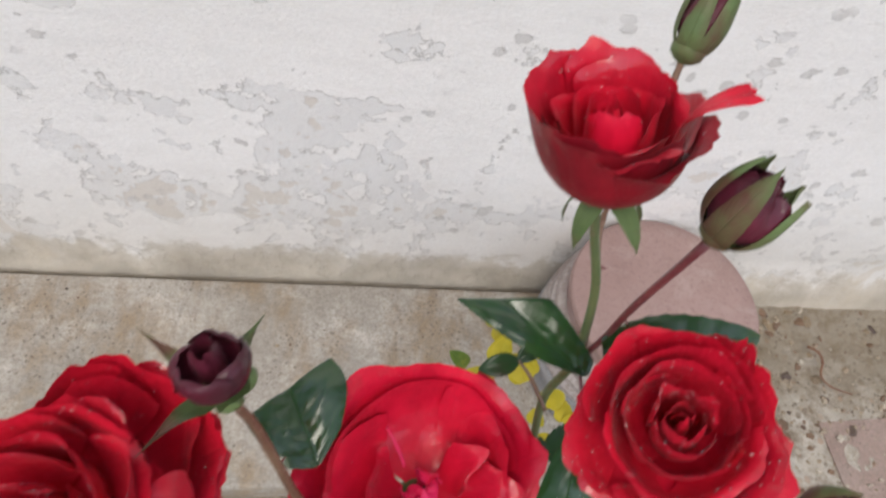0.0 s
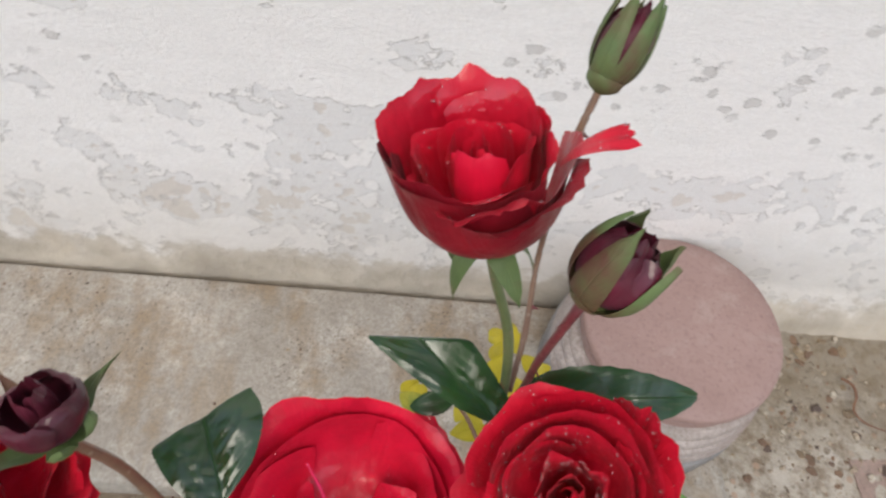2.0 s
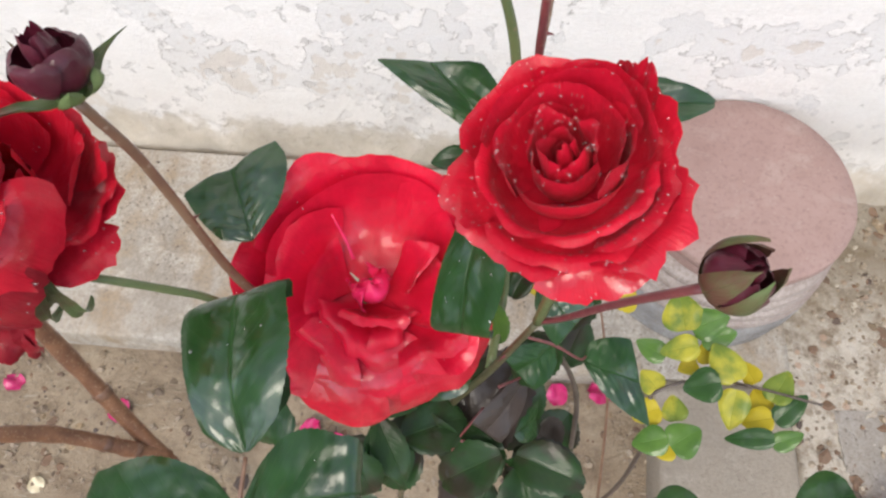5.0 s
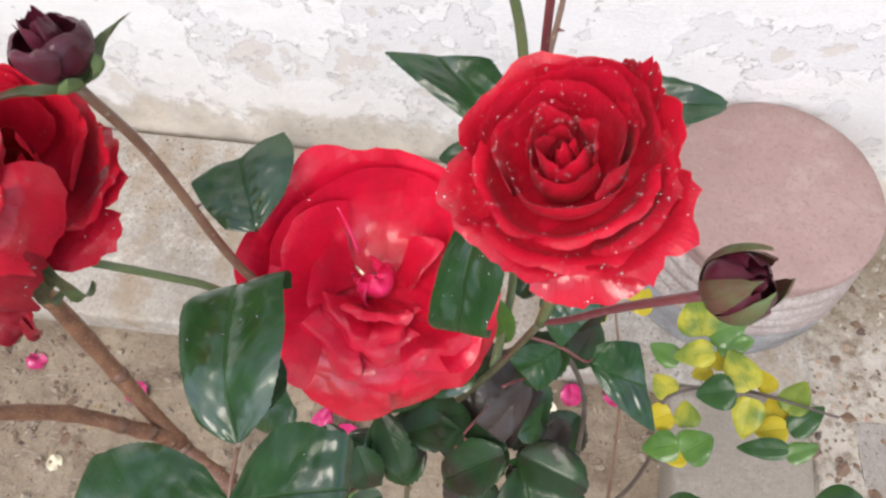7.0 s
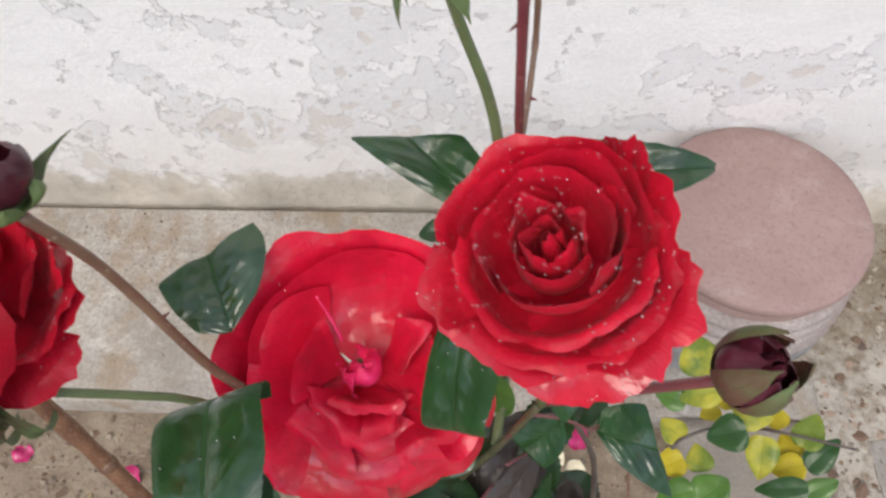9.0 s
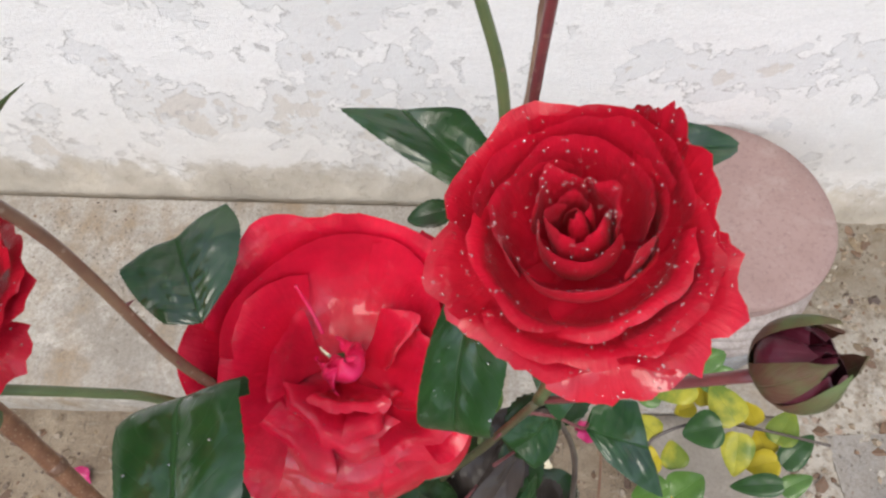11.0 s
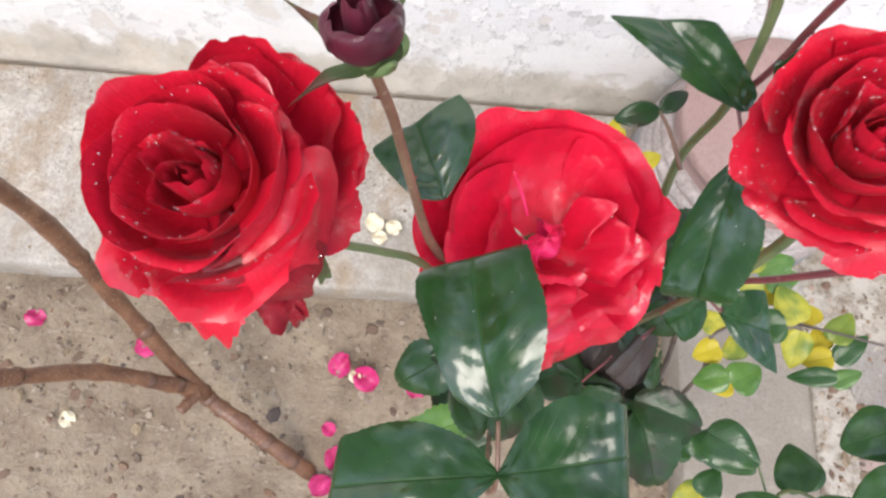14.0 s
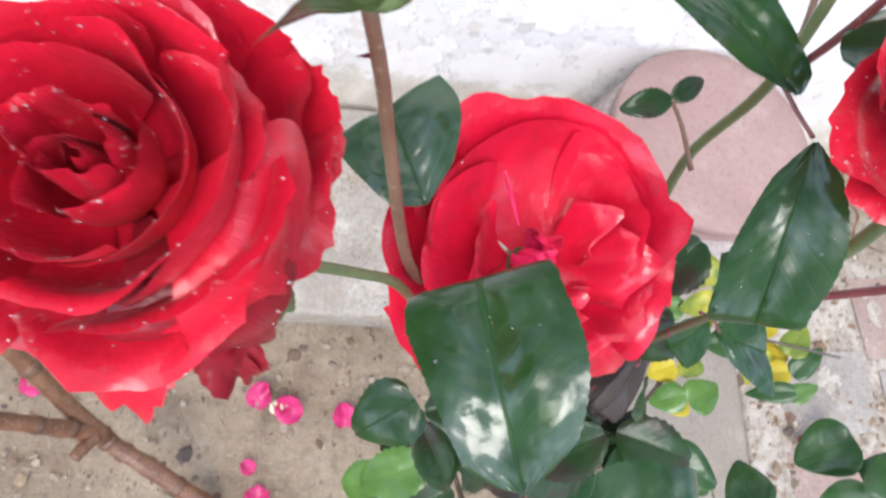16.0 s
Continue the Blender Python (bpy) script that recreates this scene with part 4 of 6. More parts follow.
CUP_ROSE = [
    (20, 2.8, cup(0.13, 0.14, 1.10, 0.03, 1.30, 0.4, 0.02), 0.0, 0.03, RED), (80, 1.2, cup(0.22, 0.24, 1.05, 0.14, 1.36, 0.3), 0.04, 0.04, RED), (262, 1.45, cup(0.40, 0.47, 0.98, 0.22, 1.36, 0.3), 0.03, 0.03, RED_BRIGHT), (160, 1.2, cup(0.34, 0.40, 1.02, 0.27, 1.38, 0.3), 0.05, 0.04, RED),
    (105, 1.2, cup(0.46, 0.52, 0.95, 0.44, 1.36, 0.3), 0.05, 0.04, RED), (10, 1.1, cup(0.50, 0.58, 0.92, 0.54, 1.30, 0.3), 0.07, 0.05, RED), (258, 1.25, cup(0.58, 0.70, 0.86, 0.68, 1.28, 0.3), 0.14, 0.05, RED, 0.05), (170, 1.0, cup(0.58, 0.66, 0.95, 0.62, 1.34, 0.3), 0.08, 0.04, RED),
    (70, 1.1, cup(0.64, 0.74, 1.05, 0.70, 1.58, 0.25), 0.10, 0.06, RED, 0.04), (25, 0.8, cup(0.68, 0.80, 1.00, 0.76, 1.46, 0.25), 0.13, 0.06, RED, 0.04), (148, 0.75, cup(0.74, 0.90, 1.05, 1.0, 1.74, 0.25), 0.10, 0.05, RED, 0.03), (104, 0.55, cup(0.74, 0.86, 1.10, 0.86, 1.70, 0.25), 0.10, 0.05, RED, 0.03),
    (212, 1.1, cup(0.74, 1.06, 0.72, 0.98, 1.56, 0.05, 0.08), 0.05, 0.04, RED_DARK), (262, 1.2, cup(0.74, 1.08, 0.70, 0.90, 1.52, 0.02, 0.08), 0.14, 0.06, RED_DARK, 0.06), (290, 0.5, cup(0.70, 0.94, 0.80, 0.98, 1.44, 0.1), 0.22, 0.06, RED_EDGE, 0.07), (325, 0.9, cup(0.74, 1.08, 0.64, 1.00, 1.32, 0.02, 0.08), 0.26, 0.06, RED_DARK, 0.05), (0, 0.7, cup(0.74, 1.0, 0.60, 0.98, 1.24, 0.1, 0.08), 0.12, 0.06, RED_EDGE),
    (4, 0.16, [(0.8, 0.95), (1.0, 1.26), (1.25, 1.36), (1.62, 1.46)], 0.05, 0.05, RED, 0.05),
]
RAGGED_ROSE = [(p[0] + 70, *p[1:4], p[4] * 1.3, *p[5:]) for p in OPEN_ROSE[:-7]] + [
    (350, 1.0, cup(0.72, 0.86, 0.45, 0.84, 0.80, 0.0), 0.04, 0.04, RED, 0.03), (318, 0.9, cup(0.72, 0.90, 0.30, 0.96, 0.58, 0.0), 0.08, 0.05, RED), (290, 0.8, cup(0.74, 0.94, 0.10, 1.02, 0.24, -0.03), 0.12, 0.07, RED_EDGE), (250, 0.9, cup(0.74, 0.96, 0.06, 1.06, 0.18, -0.03), 0.12, 0.07, RED_EDGE, 0.05), (205, 0.8, cup(0.74, 0.96, 0.10, 1.04, 0.24, -0.03), 0.12, 0.07, RED_EDGE, 0.05),
    # the drooping petal at 310 is RED_DARK to paint in the shade of its steep face
    (265, 0.45, cup(0.70, 1.0, -0.10, 1.16, -0.34, -0.08), 0.06, 0.08, RED, 0.06), (345, 0.75, [(0.1, 0.05), (0.85, 0.66), (1.10, 0.48), (1.04, -0.30)], 0.0, 0.05, RED, 0.04), (310, 0.6, [(0.1, 0.05), (0.84, 0.52), (1.06, 0.34), (1.02, -0.44)], 0.0, 0.06, RED_DARK, 0.06), (150, 0.8, cup(0.74, 0.94, 0.24, 1.0, 0.44, 0.0), 0.1, 0.05, RED_EDGE, 0.04), (95, 0.8, cup(0.74, 0.90, 0.32, 0.94, 0.62, 0.0), 0.08, 0.04, RED),
]
LOOSE_ROSE = [
    (300, 2.9, cup(0.20, 0.22, 0.36, 0.03, 0.52, 0.1, 0.02), 0.0, 0.04, RED), (30, 1.6, cup(0.30, 0.34, 0.34, 0.20, 0.58), 0.03, 0.05, RED), (180, 2.0, cup(0.50, 0.72, 0.12, 0.80, 0.34, 0.0), 0.06, 0.06, RED),
    (80, 1.2, cup(0.36, 0.38, 0.50, 0.25, 0.80), 0.03, 0.06, RED), (250, 1.1, cup(0.42, 0.44, 0.45, 0.30, 0.70), 0.04, 0.06, RED), (215, 1.1, cup(0.50, 0.54, 0.36, 0.48, 0.60), 0.06, 0.06, RED), (110, 1.0, cup(0.58, 0.72, 0.50, 0.72, 1.02), 0.05, 0.05, RED), (35, 0.9, cup(0.62, 0.80, 0.40, 0.82, 0.84), 0.08, 0.07, RED),
    (340, 0.9, cup(0.66, 0.90, 0.22, 0.98, 0.42), 0.10, 0.07, RED_EDGE, 0.05), (120, 0.6, cup(0.66, 0.88, 0.50, 0.92, 1.05), 0.04, 0.05, RED), (78, 0.7, cup(0.66, 0.90, 0.45, 0.96, 0.98), 0.06, 0.06, RED), (5, 0.8, cup(0.70, 0.98, 0.25, 1.06, 0.48), 0.10, 0.07, RED_EDGE, 0.05), (42, 0.7, cup(0.70, 0.98, 0.36, 1.04, 0.74), 0.08, 0.07, RED_EDGE, 0.05), (310, 0.7, cup(0.70, 0.96, 0.06, 1.06, 0.06), 0.10, 0.08, RED_EDGE, 0.06), (200, 0.8, cup(0.66, 0.86, 0.22, 0.92, 0.44), 0.08, 0.06, RED), (255, 0.7, cup(0.66, 0.90, 0.08, 1.0, 0.08), 0.1, 0.06, RED_EDGE),
]


# ---- the rose bush ----
ROOT = (-0.03, -0.70, 0.0)
rose_bush = thing("rose_bush", ROOT, "wet rose bush with red blooms, buds and glossy leaves", "rose bush")
rngs = random.Random(5)

JOINT = (0.0630, -0.5830, 0.8545)
NODE = (0.0495, -0.5238, 0.9300)
cane_line = [JOINT, (0.047, -0.5856, 0.7738), (0.0216, -0.5918, 0.6773), (-0.0061, -0.6097, 0.5532), (-0.024, -0.656, 0.25), (-0.03, -0.70, -0.01)]
cane = add_to(rose_bush, "stem", tube("stem", cane_line[::-1], 0.0036, 0.0017, STEM_OLIVE, 12, 0.02, seed=1), "dark olive main cane")
thorns(cane, cane_line, 8, 0.006, STEM_RED, rngs)
line = [(0.047, -0.584, 0.7738), (0.0525, -0.5412, 0.787), (0.0475, -0.5195, 0.845), (0.0455, -0.5225, 0.905), (0.0400, -0.5150, 0.955), (0.0285, -0.5090, 0.992), (0.0212, -0.5100, 1.0205)]
add_to(rose_bush, "stem", tube("stem", line, 0.0026, 0.0016, STEM, 12, 0.01, seed=2), "smooth green stem")
line = [(0.0455, -0.5225, 0.904), NODE, (0.0470, -0.5290, 0.972), (0.0440, -0.5395, 1.0330)]
stem_bud = add_to(rose_bush, "stem", tube("stem", line, 0.0014, 0.0015, STEM_RED, 10, 0.02, seed=3), "purple-red young shoot")
thorns(stem_bud, line, 3, 0.0032, STEM_RED, rngs)
line = [(0.0470, -0.5200, 0.918), (0.0515, -0.5000, 0.930), (0.0560, -0.4690, 0.940), (0.0545, -0.4640, 0.982), (0.0515, -0.4700, 1.0190), (0.0562, -0.4600, 1.0290)]
stem_back = add_to(rose_bush, "stem", tube("stem", line, 0.0013, 0.0013, STEM_BROWN, 10, 0.05, seed=4), "thin brown-green shoot with a knot")
thorns(stem_back, line, 5, 0.0035, STEM_RED, rngs)
line = [JOINT, (0.0715, -0.588, 0.876), (0.085, -0.594, 0.912), (0.1031, -0.6010, 0.9493)]
add_to(rose_bush, "stem", tube("stem", line, 0.0014, 0.0018, STEM_RED, 10, 0.02, seed=5), "purple-red young shoot")
line = [(0.018, -0.593, 0.662), (-0.024, -0.588, 0.732), (-0.052, -0.580, 0.800), (-0.0690, -0.5762, 0.845), (-0.0760, -0.5738, 0.872), (-0.0850, -0.5665, 0.920), (-0.0890, -0.5645, 0.945), (-0.0944, -0.5656, 0.9739)]
stem_left = add_to(rose_bush, "stem", tube("stem", line, 0.0024, 0.0018, STEM_BROWN, 12, 0.015, seed=6), "brown-green stem of the dark bud")
thorns(stem_left, line, 5, 0.004, STEM_RED, rngs)
line = [(0.020, -0.592, 0.672), (-0.024, -0.590, 0.735), (-0.056, -0.584, 0.800), (-0.0760, -0.5900, 0.868), (-0.0900, -0.5940, 0.890), (-0.1120, -0.6010, 0.918), (-0.1330, -0.6070, 0.944)]
add_to(rose_bush, "stem", tube("stem", line, 0.0018, 0.0017, STEM, 12, 0.02, seed=7), "pale green flower stem")
line = [(0.024, -0.592, 0.682), (-0.016, -0.57, 0.78), (-0.0175, -0.562, 0.806)]
add_to(rose_bush, "stem", tube("stem", line, 0.0026, 0.0024, STEM, 10, 0.01, seed=8), "green flower stem")
line = [JOINT, (0.064, -0.581, 0.905), (0.0600, -0.5745, 0.949)]
add_to(rose_bush, "stem", tube("stem", line, 0.0026, 0.0024, STEM, 10, 0.01, seed=9), "green flower stem")
line = [(0.066, -0.572, 0.780), (0.0926, -0.5548, 0.7199), (0.1186, -0.5650, 0.6484), (0.1300, -0.5900, 0.5600), (0.160, -0.575, 0.36), (0.19, -0.54, -0.01)]
add_to(rose_bush, "stem", tube("stem", line, 0.0016, 0.0026, BARK_DARK, 9, 0.05, seed=10), "thin dark woody stem")

# open rose beaded with rain
rose(rose_bush, (0.0580, -0.5735, 0.9565), (-0.22, 0.0, 0.97), 0.0325, OPEN_ROSE, 21, "fully open scarlet rose beaded with rain", 700)
# blown rose with a pale heart
rose(rose_bush, (-0.0185, -0.5610, 0.8180), (0.13, -0.12, 0.98), 0.0575, BLOWN_ROSE, 33, "wide blown scarlet rose with a pink-bleached heart", 260)
line = [(-0.0260, -0.5525, 0.8400), (-0.0300, -0.5460, 0.8480), (-0.0360, -0.5390, 0.8590)]
add_to(rose_bush, "stamen", tube("stamen", line, 0.0009, 0.0006, RED_PINK, 7, 0.1, seed=31), "pale pink withered stamen thread")
# half-open rose on the tallest stem
rose(rose_bush, (0.0215, -0.5150, 1.0225), (-0.24, 0.24, 0.94), 0.0232, CUP_ROSE, 42, "half-open red rose with dark outer petals", 130, 1.0)
# the two blooms over the bare branch
rose(rose_bush, (-0.1395, -0.598, 0.946), (-0.17, -0.14, 0.96), 0.0338, RAGGED_ROSE, 57, "open crimson rose with ragged, drooping outer petals", 500, 1.0)
rose(rose_bush, (-0.134, -0.580, 0.926), (0.18, 0.10, 0.97), 0.0310, LOOSE_ROSE, 61, "loose red bloom with wide wet petals", 160)

bud(rose_bush, (0.0562, -0.4600, 1.0290), (0.0650, -0.4450, 1.0520), 0.030, 71, "slender half-closed bud in long green sepals", 0.10, 0.12, 0.0, 1.10, 0.82)
bud(rose_bush, (0.0440, -0.5395, 1.0330), (0.0530, -0.5345, 1.0590), 0.0275, 72, "dark bud with green sepals", 0.40, 0.14, 0.6, 1.08, 1.0)
bud(rose_bush, (-0.0944, -0.5656, 0.9739), (-0.0985, -0.5590, 0.9985), 0.0255, 73, "squat maroon bud with sepals spread wide", 1.4, 0.72, 0.2, 0.36)
bud(rose_bush, (0.1031, -0.6010, 0.9493), (0.1150, -0.6030, 0.9760), 0.0228, 74, "dark nodding bud in curled sepals", 0.35, 0.08, 0.9, 1.06, 1.35)

# withered petals and sepals hanging under the ragged bloom
hang_rng = random.Random(91)
for start, end, width, mat, name, words in (
    ((-0.1165, -0.6130, 0.9440), (-0.1155, -0.6215, 0.9270), 0.0050, RED_DARK, "petal", "shrivelled hanging petal"),
    ((-0.1260, -0.6270, 0.9300), (-0.1140, -0.6310, 0.9190), 0.0120, RED_DARK, "petal", "shrivelled hanging petal"),
    ((-0.1160, -0.6240, 0.9290), (-0.1135, -0.6330, 0.9170), 0.0080, RED_DARK, "petal", "shrivelled hanging petal"),
    ((-0.1120, -0.6078, 0.9430), (-0.1206, -0.6190, 0.8987), 0.0052, SEPAL, "sepal", "drooping pale sepal"),
    ((-0.1110, -0.6070, 0.9420), (-0.1081, -0.6141, 0.8966), 0.0056, SEPAL, "sepal", "drooping pale sepal"),
    ((-0.1130, -0.6060, 0.9420), (-0.1150, -0.6160, 0.9120), 0.0080, SEPAL, "sepal", "drooping pale sepal"),
):
    pts = leaf_points(start, end, width, (0.2, -0.6, 0.7), 0.5, 0.3, 0.9, 0.5, 0.8, 0.1, 0.25, hang_rng, 7, 15)
    add_to(rose_bush, name, patch(name, pts, mat, 0.0004), words)

# the stalk that bears the three large near leaflets
line = [(-0.006, -0.610, 0.553), (-0.036, -0.672, 0.80), (-0.0425, -0.680, 0.872), (-0.0430, -0.6745, 0.8925), (-0.0437, -0.6560, 0.8965)]
add_to(rose_bush, "stalk", tube("stalk", line, 0.0016, 0.0008, STEM_BROWN, 8, 0.02, seed=20), "thin leaf stalk")
line = [(0.0455, -0.5225, 0.912), (0.0420, -0.5400, 0.920), (0.0365, -0.5580, 0.931)]
add_to(rose_bush, "stalk", tube("stalk", line, 0.0009, 0.0007, STEM_RED, 8, 0.02, seed=22), "thin reddish leaf stalk")


# ---- the crowded leaves low in the bush ----
DEEP_LEAVES = [
    ((0.0790, -0.5750, 0.7950), (0.0500, -0.5830, 0.8000), (0.0700, -0.5970, 0.7850), LEAF),
    ((0.0650, -0.5570, 0.8350), (0.0940, -0.5630, 0.8300), (0.0770, -0.5830, 0.8200), LEAF),
    ((0.0700, -0.5790, 0.7450), (0.0390, -0.6080, 0.7400), (0.0580, -0.6160, 0.7250), LEAF_PURPLE),
    ((0.0330, -0.6120, 0.7000), (-0.0140, -0.6050, 0.6950), (0.0060, -0.5920, 0.7100), LEAF_DEEP),
    ((0.0290, -0.6220, 0.6850), (0.0380, -0.6350, 0.6700), (0.0640, -0.6090, 0.6800), LEAF_DEEP),
    ((0.0390, -0.5830, 0.7450), (0.0030, -0.5740, 0.7400), (0.0140, -0.5950, 0.7300), LEAF),
    ((-0.0190, -0.6140, 0.7350), (-0.0240, -0.6520, 0.7100), (-0.0100, -0.6480, 0.7150), LEAF),
    ((0.0680, -0.6240, 0.6900), (0.1170, -0.6270, 0.6750), (0.0810, -0.6160, 0.6900), LEAF),
    ((0.0660, -0.6110, 0.7300), (0.0800, -0.5880, 0.7250), (0.0810, -0.6080, 0.7150), LEAF),
    ((-0.0150, -0.6100, 0.7500), (0.0080, -0.6010, 0.7400), (-0.0010, -0.5940, 0.7550), LEAF_DEEP),
    ((-0.0170, -0.6080, 0.7700), (-0.0080, -0.5980, 0.7750), (-0.0280, -0.6020, 0.7700), LEAF_LIGHT),
    ((0.0040, -0.6160, 0.6900), (-0.0170, -0.6320, 0.6800), (-0.0010, -0.6400, 0.6700), LEAF_DEEP),
]
for foot, one, two, mat in DEEP_LEAVES:
    folded_leaf(rose_bush, foot, one, two, mat, (0.12, 0.15), 0.06, 0.15, 0.25)
# reddish leaf stalks that branch off the cane
for seed, line in enumerate((
    [(0.0610, -0.5790, 0.8200), (0.0790, -0.5760, 0.8000), (0.0970, -0.5750, 0.7750), (0.1030, -0.5690, 0.7650)],
    [(0.0530, -0.5930, 0.7700), (0.0690, -0.5800, 0.7480), (0.0740, -0.5780, 0.7450)],
    [(0.0470, -0.5970, 0.7300), (0.0330, -0.6120, 0.7000), (0.0290, -0.6220, 0.6850)],
    [(0.0330, -0.6120, 0.7000), (0.0500, -0.6140, 0.6950), (0.0680, -0.6240, 0.6900)],
)):
    add_to(rose_bush, "stalk", tube("stalk", line, 0.0009, 0.0007, STEM_RED, 7, 0.04, seed=60 + seed), "thin reddish leaf stalk")
# leaflets of the bush, the large near ones first, their ends rolled under by the rain
folded_leaf(rose_bush, (-0.0437, -0.6545, 0.8970), (-0.0790, -0.6030, 0.8990), (-0.0375, -0.5930, 0.9150), LEAF, (-0.05, 0.30), 0.10, 0.45, 0.16, beads=6, heel=0.45)
folded_leaf(rose_bush, (0.0355, -0.5610, 0.9330), (0.0165, -0.6045, 0.8945), (0.0385, -0.6110, 0.9100), LEAF, (0.15, 0.55), 0.05, 0.25, 0.18, beads=12)
folded_leaf(rose_bush, (0.0440, -0.5350, 0.9190), (-0.0130, -0.5068, 0.9330), (0.0282, -0.5048, 0.9325), LEAF, (0.10, 0.0), 0.03, 0.12, 0.22)
folded_leaf(rose_bush, (-0.0675, -0.5600, 0.8680), (-0.1020, -0.5400, 0.8720), (-0.0645, -0.5095, 0.8745), LEAF, (0.05, 0.35), 0.04, 0.20, 0.30)
folded_leaf(rose_bush, (-0.0427, -0.6745, 0.8940), (-0.1010, -0.6640, 0.8860), (-0.1040, -0.7010, 0.8880), LEAF, (0.40, 0.30), 0.12, 0.25, 0.14, beads=3)
folded_leaf(rose_bush, (-0.0425, -0.6745, 0.8945), (-0.0040, -0.6480, 0.9160), (-0.0030, -0.6850, 0.9130), LEAF, (0.55, 0.30), 0.10, 0.30, 0.14, beads=3)
folded_leaf(rose_bush, (0.1010, -0.5730, 0.7640), (0.1280, -0.5585, 0.7680), (0.1430, -0.6020, 0.7440), LEAF, (0.10, 0.10), 0.05, 0.15, 0.25)
leaf(rose_bush, (0.0470, -0.5300, 0.9370), (0.1140, -0.5280, 0.9470), 0.0260, LEAF, None, 0.4, 0.1, 0.3, 0.8, 0.75, 0.05)
leaf(rose_bush, (-0.0590, -0.6150, 0.7850), (-0.0860, -0.6290, 0.7620), 0.0322, LEAF, None, 0.1, 0.2, 0.5, 0.7, 0.6, 0.05)
# the darker leaves lower in the bush
leaf(rose_bush, (0.0915, -0.5520, 0.7369), (0.0667, -0.5709, 0.7164), 0.0327, LEAF_DEEP, None, 0.4, 0.2, 0.3, 0.7, 0.84, 0.08)
leaf(rose_bush, (0.1118, -0.5133, 0.7469), (0.0878, -0.5377, 0.7206), 0.0374, LEAF_DEEP, None, 0.4, 0.2, 0.3, 0.7, 0.84, 0.08)
leaf(rose_bush, (0.0740, -0.5206, 0.7490), (0.1113, -0.5054, 0.7395), 0.0273, LEAF_DEEP, None, 0.3, 0.2, 0.3, 0.7, 0.84, 0.08)
leaf(rose_bush, (0.0461, -0.5967, 0.6761), (0.0794, -0.5435, 0.6955), 0.0476, LEAF_PURPLE, None, 0.4, 0.2, 0.3, 0.7, 0.84, 0.08)
leaf(rose_bush, (0.0510, -0.5686, 0.7482), (0.0065, -0.5765, 0.7245), 0.0336, LEAF_DEEP, None, 0.4, 0.2, 0.3, 0.7, 0.84, 0.08)
leaf(rose_bush, (-0.0018, -0.6156, 0.7137), (0.0392, -0.5953, 0.6970), 0.0370, LEAF_DEEP, None, 0.4, 0.2, 0.3, 0.7, 0.84, 0.08)
leaf(rose_bush, (0.0637, -0.6143, 0.6932), (0.0257, -0.6302, 0.6785), 0.0382, LEAF_DEEP, None, 0.4, 0.2, 0.3, 0.7, 0.84, 0.08)
leaf(rose_bush, (0.0711, -0.6128, 0.6735), (0.1227, -0.6246, 0.6570), 0.0359, LEAF_DEEP, None, 0.4, 0.2, 0.3, 0.7, 0.84, 0.08)
leaf(rose_bush, (-0.0159, -0.6091, 0.7374), (0.0039, -0.6437, 0.7175), 0.0221, LEAF_DEEP, None, 0.3, 0.2, 0.3, 0.7, 0.84, 0.08)
leaf(rose_bush, (-0.0010, -0.5794, 0.7135), (-0.0203, -0.5987, 0.6991), 0.0236, LEAF_DEEP, None, 0.3, 0.2, 0.3, 0.7, 0.84, 0.08)
leaf(rose_bush, (0.0701, -0.5642, 0.6977), (0.0852, -0.5933, 0.6797), 0.0287, LEAF_DEEP, None, 0.3, 0.2, 0.3, 0.7, 0.84, 0.08)
leaf(rose_bush, (0.0609, -0.6195, 0.7053), (0.0227, -0.6364, 0.6721), 0.0370, LEAF_DEEP, None, 0.4, 0.2, 0.3, 0.7, 0.84, 0.08)
leaf(rose_bush, (0.0708, -0.6180, 0.6982), (0.1144, -0.6336, 0.7027), 0.0335, LEAF_DEEP, None, 0.4, 0.2, 0.3, 0.7, 0.84, 0.08)
leaf(rose_bush, (0.0741, -0.6250, 0.6984), (0.0896, -0.6723, 0.6794), 0.0437, LEAF_DEEP, None, 0.4, 0.2, 0.3, 0.7, 0.84, 0.08)
leaf(rose_bush, (0.0398, -0.6035, 0.6596), (0.0688, -0.5722, 0.6740), 0.0497, LEAF_PURPLE, None, 0.4, 0.2, 0.3, 0.7, 0.84, 0.08)
leaf(rose_bush, (0.0502, -0.6077, 0.6932), (0.0167, -0.6164, 0.6731), 0.0295, LEAF_DEEP, None, 0.3, 0.2, 0.3, 0.7, 0.84, 0.08)
leaf(rose_bush, (0.0783, -0.5693, 0.7661), (0.0649, -0.5841, 0.7457), 0.0246, LEAF_DEEP, None, 0.3, 0.2, 0.3, 0.7, 0.84, 0.08)
leaf(rose_bush, (-0.0297, -0.6332, 0.6435), (-0.0745, -0.6458, 0.6199), 0.0338, LEAF_LIGHT, None, 0.3, 0.2, 0.3, 0.7, 0.84, 0.08)
leaf(rose_bush, (-0.0172, -0.6480, 0.6438), (-0.0543, -0.6721, 0.6195), 0.0338, LEAF_DEEP, None, 0.3, 0.2, 0.3, 0.7, 0.84, 0.08)
leaf(rose_bush, (-0.0492, -0.6183, 0.7245), (-0.0283, -0.6520, 0.7028), 0.0249, LEAF_DEEP, None, 0.3, 0.2, 0.3, 0.7, 0.84, 0.08)
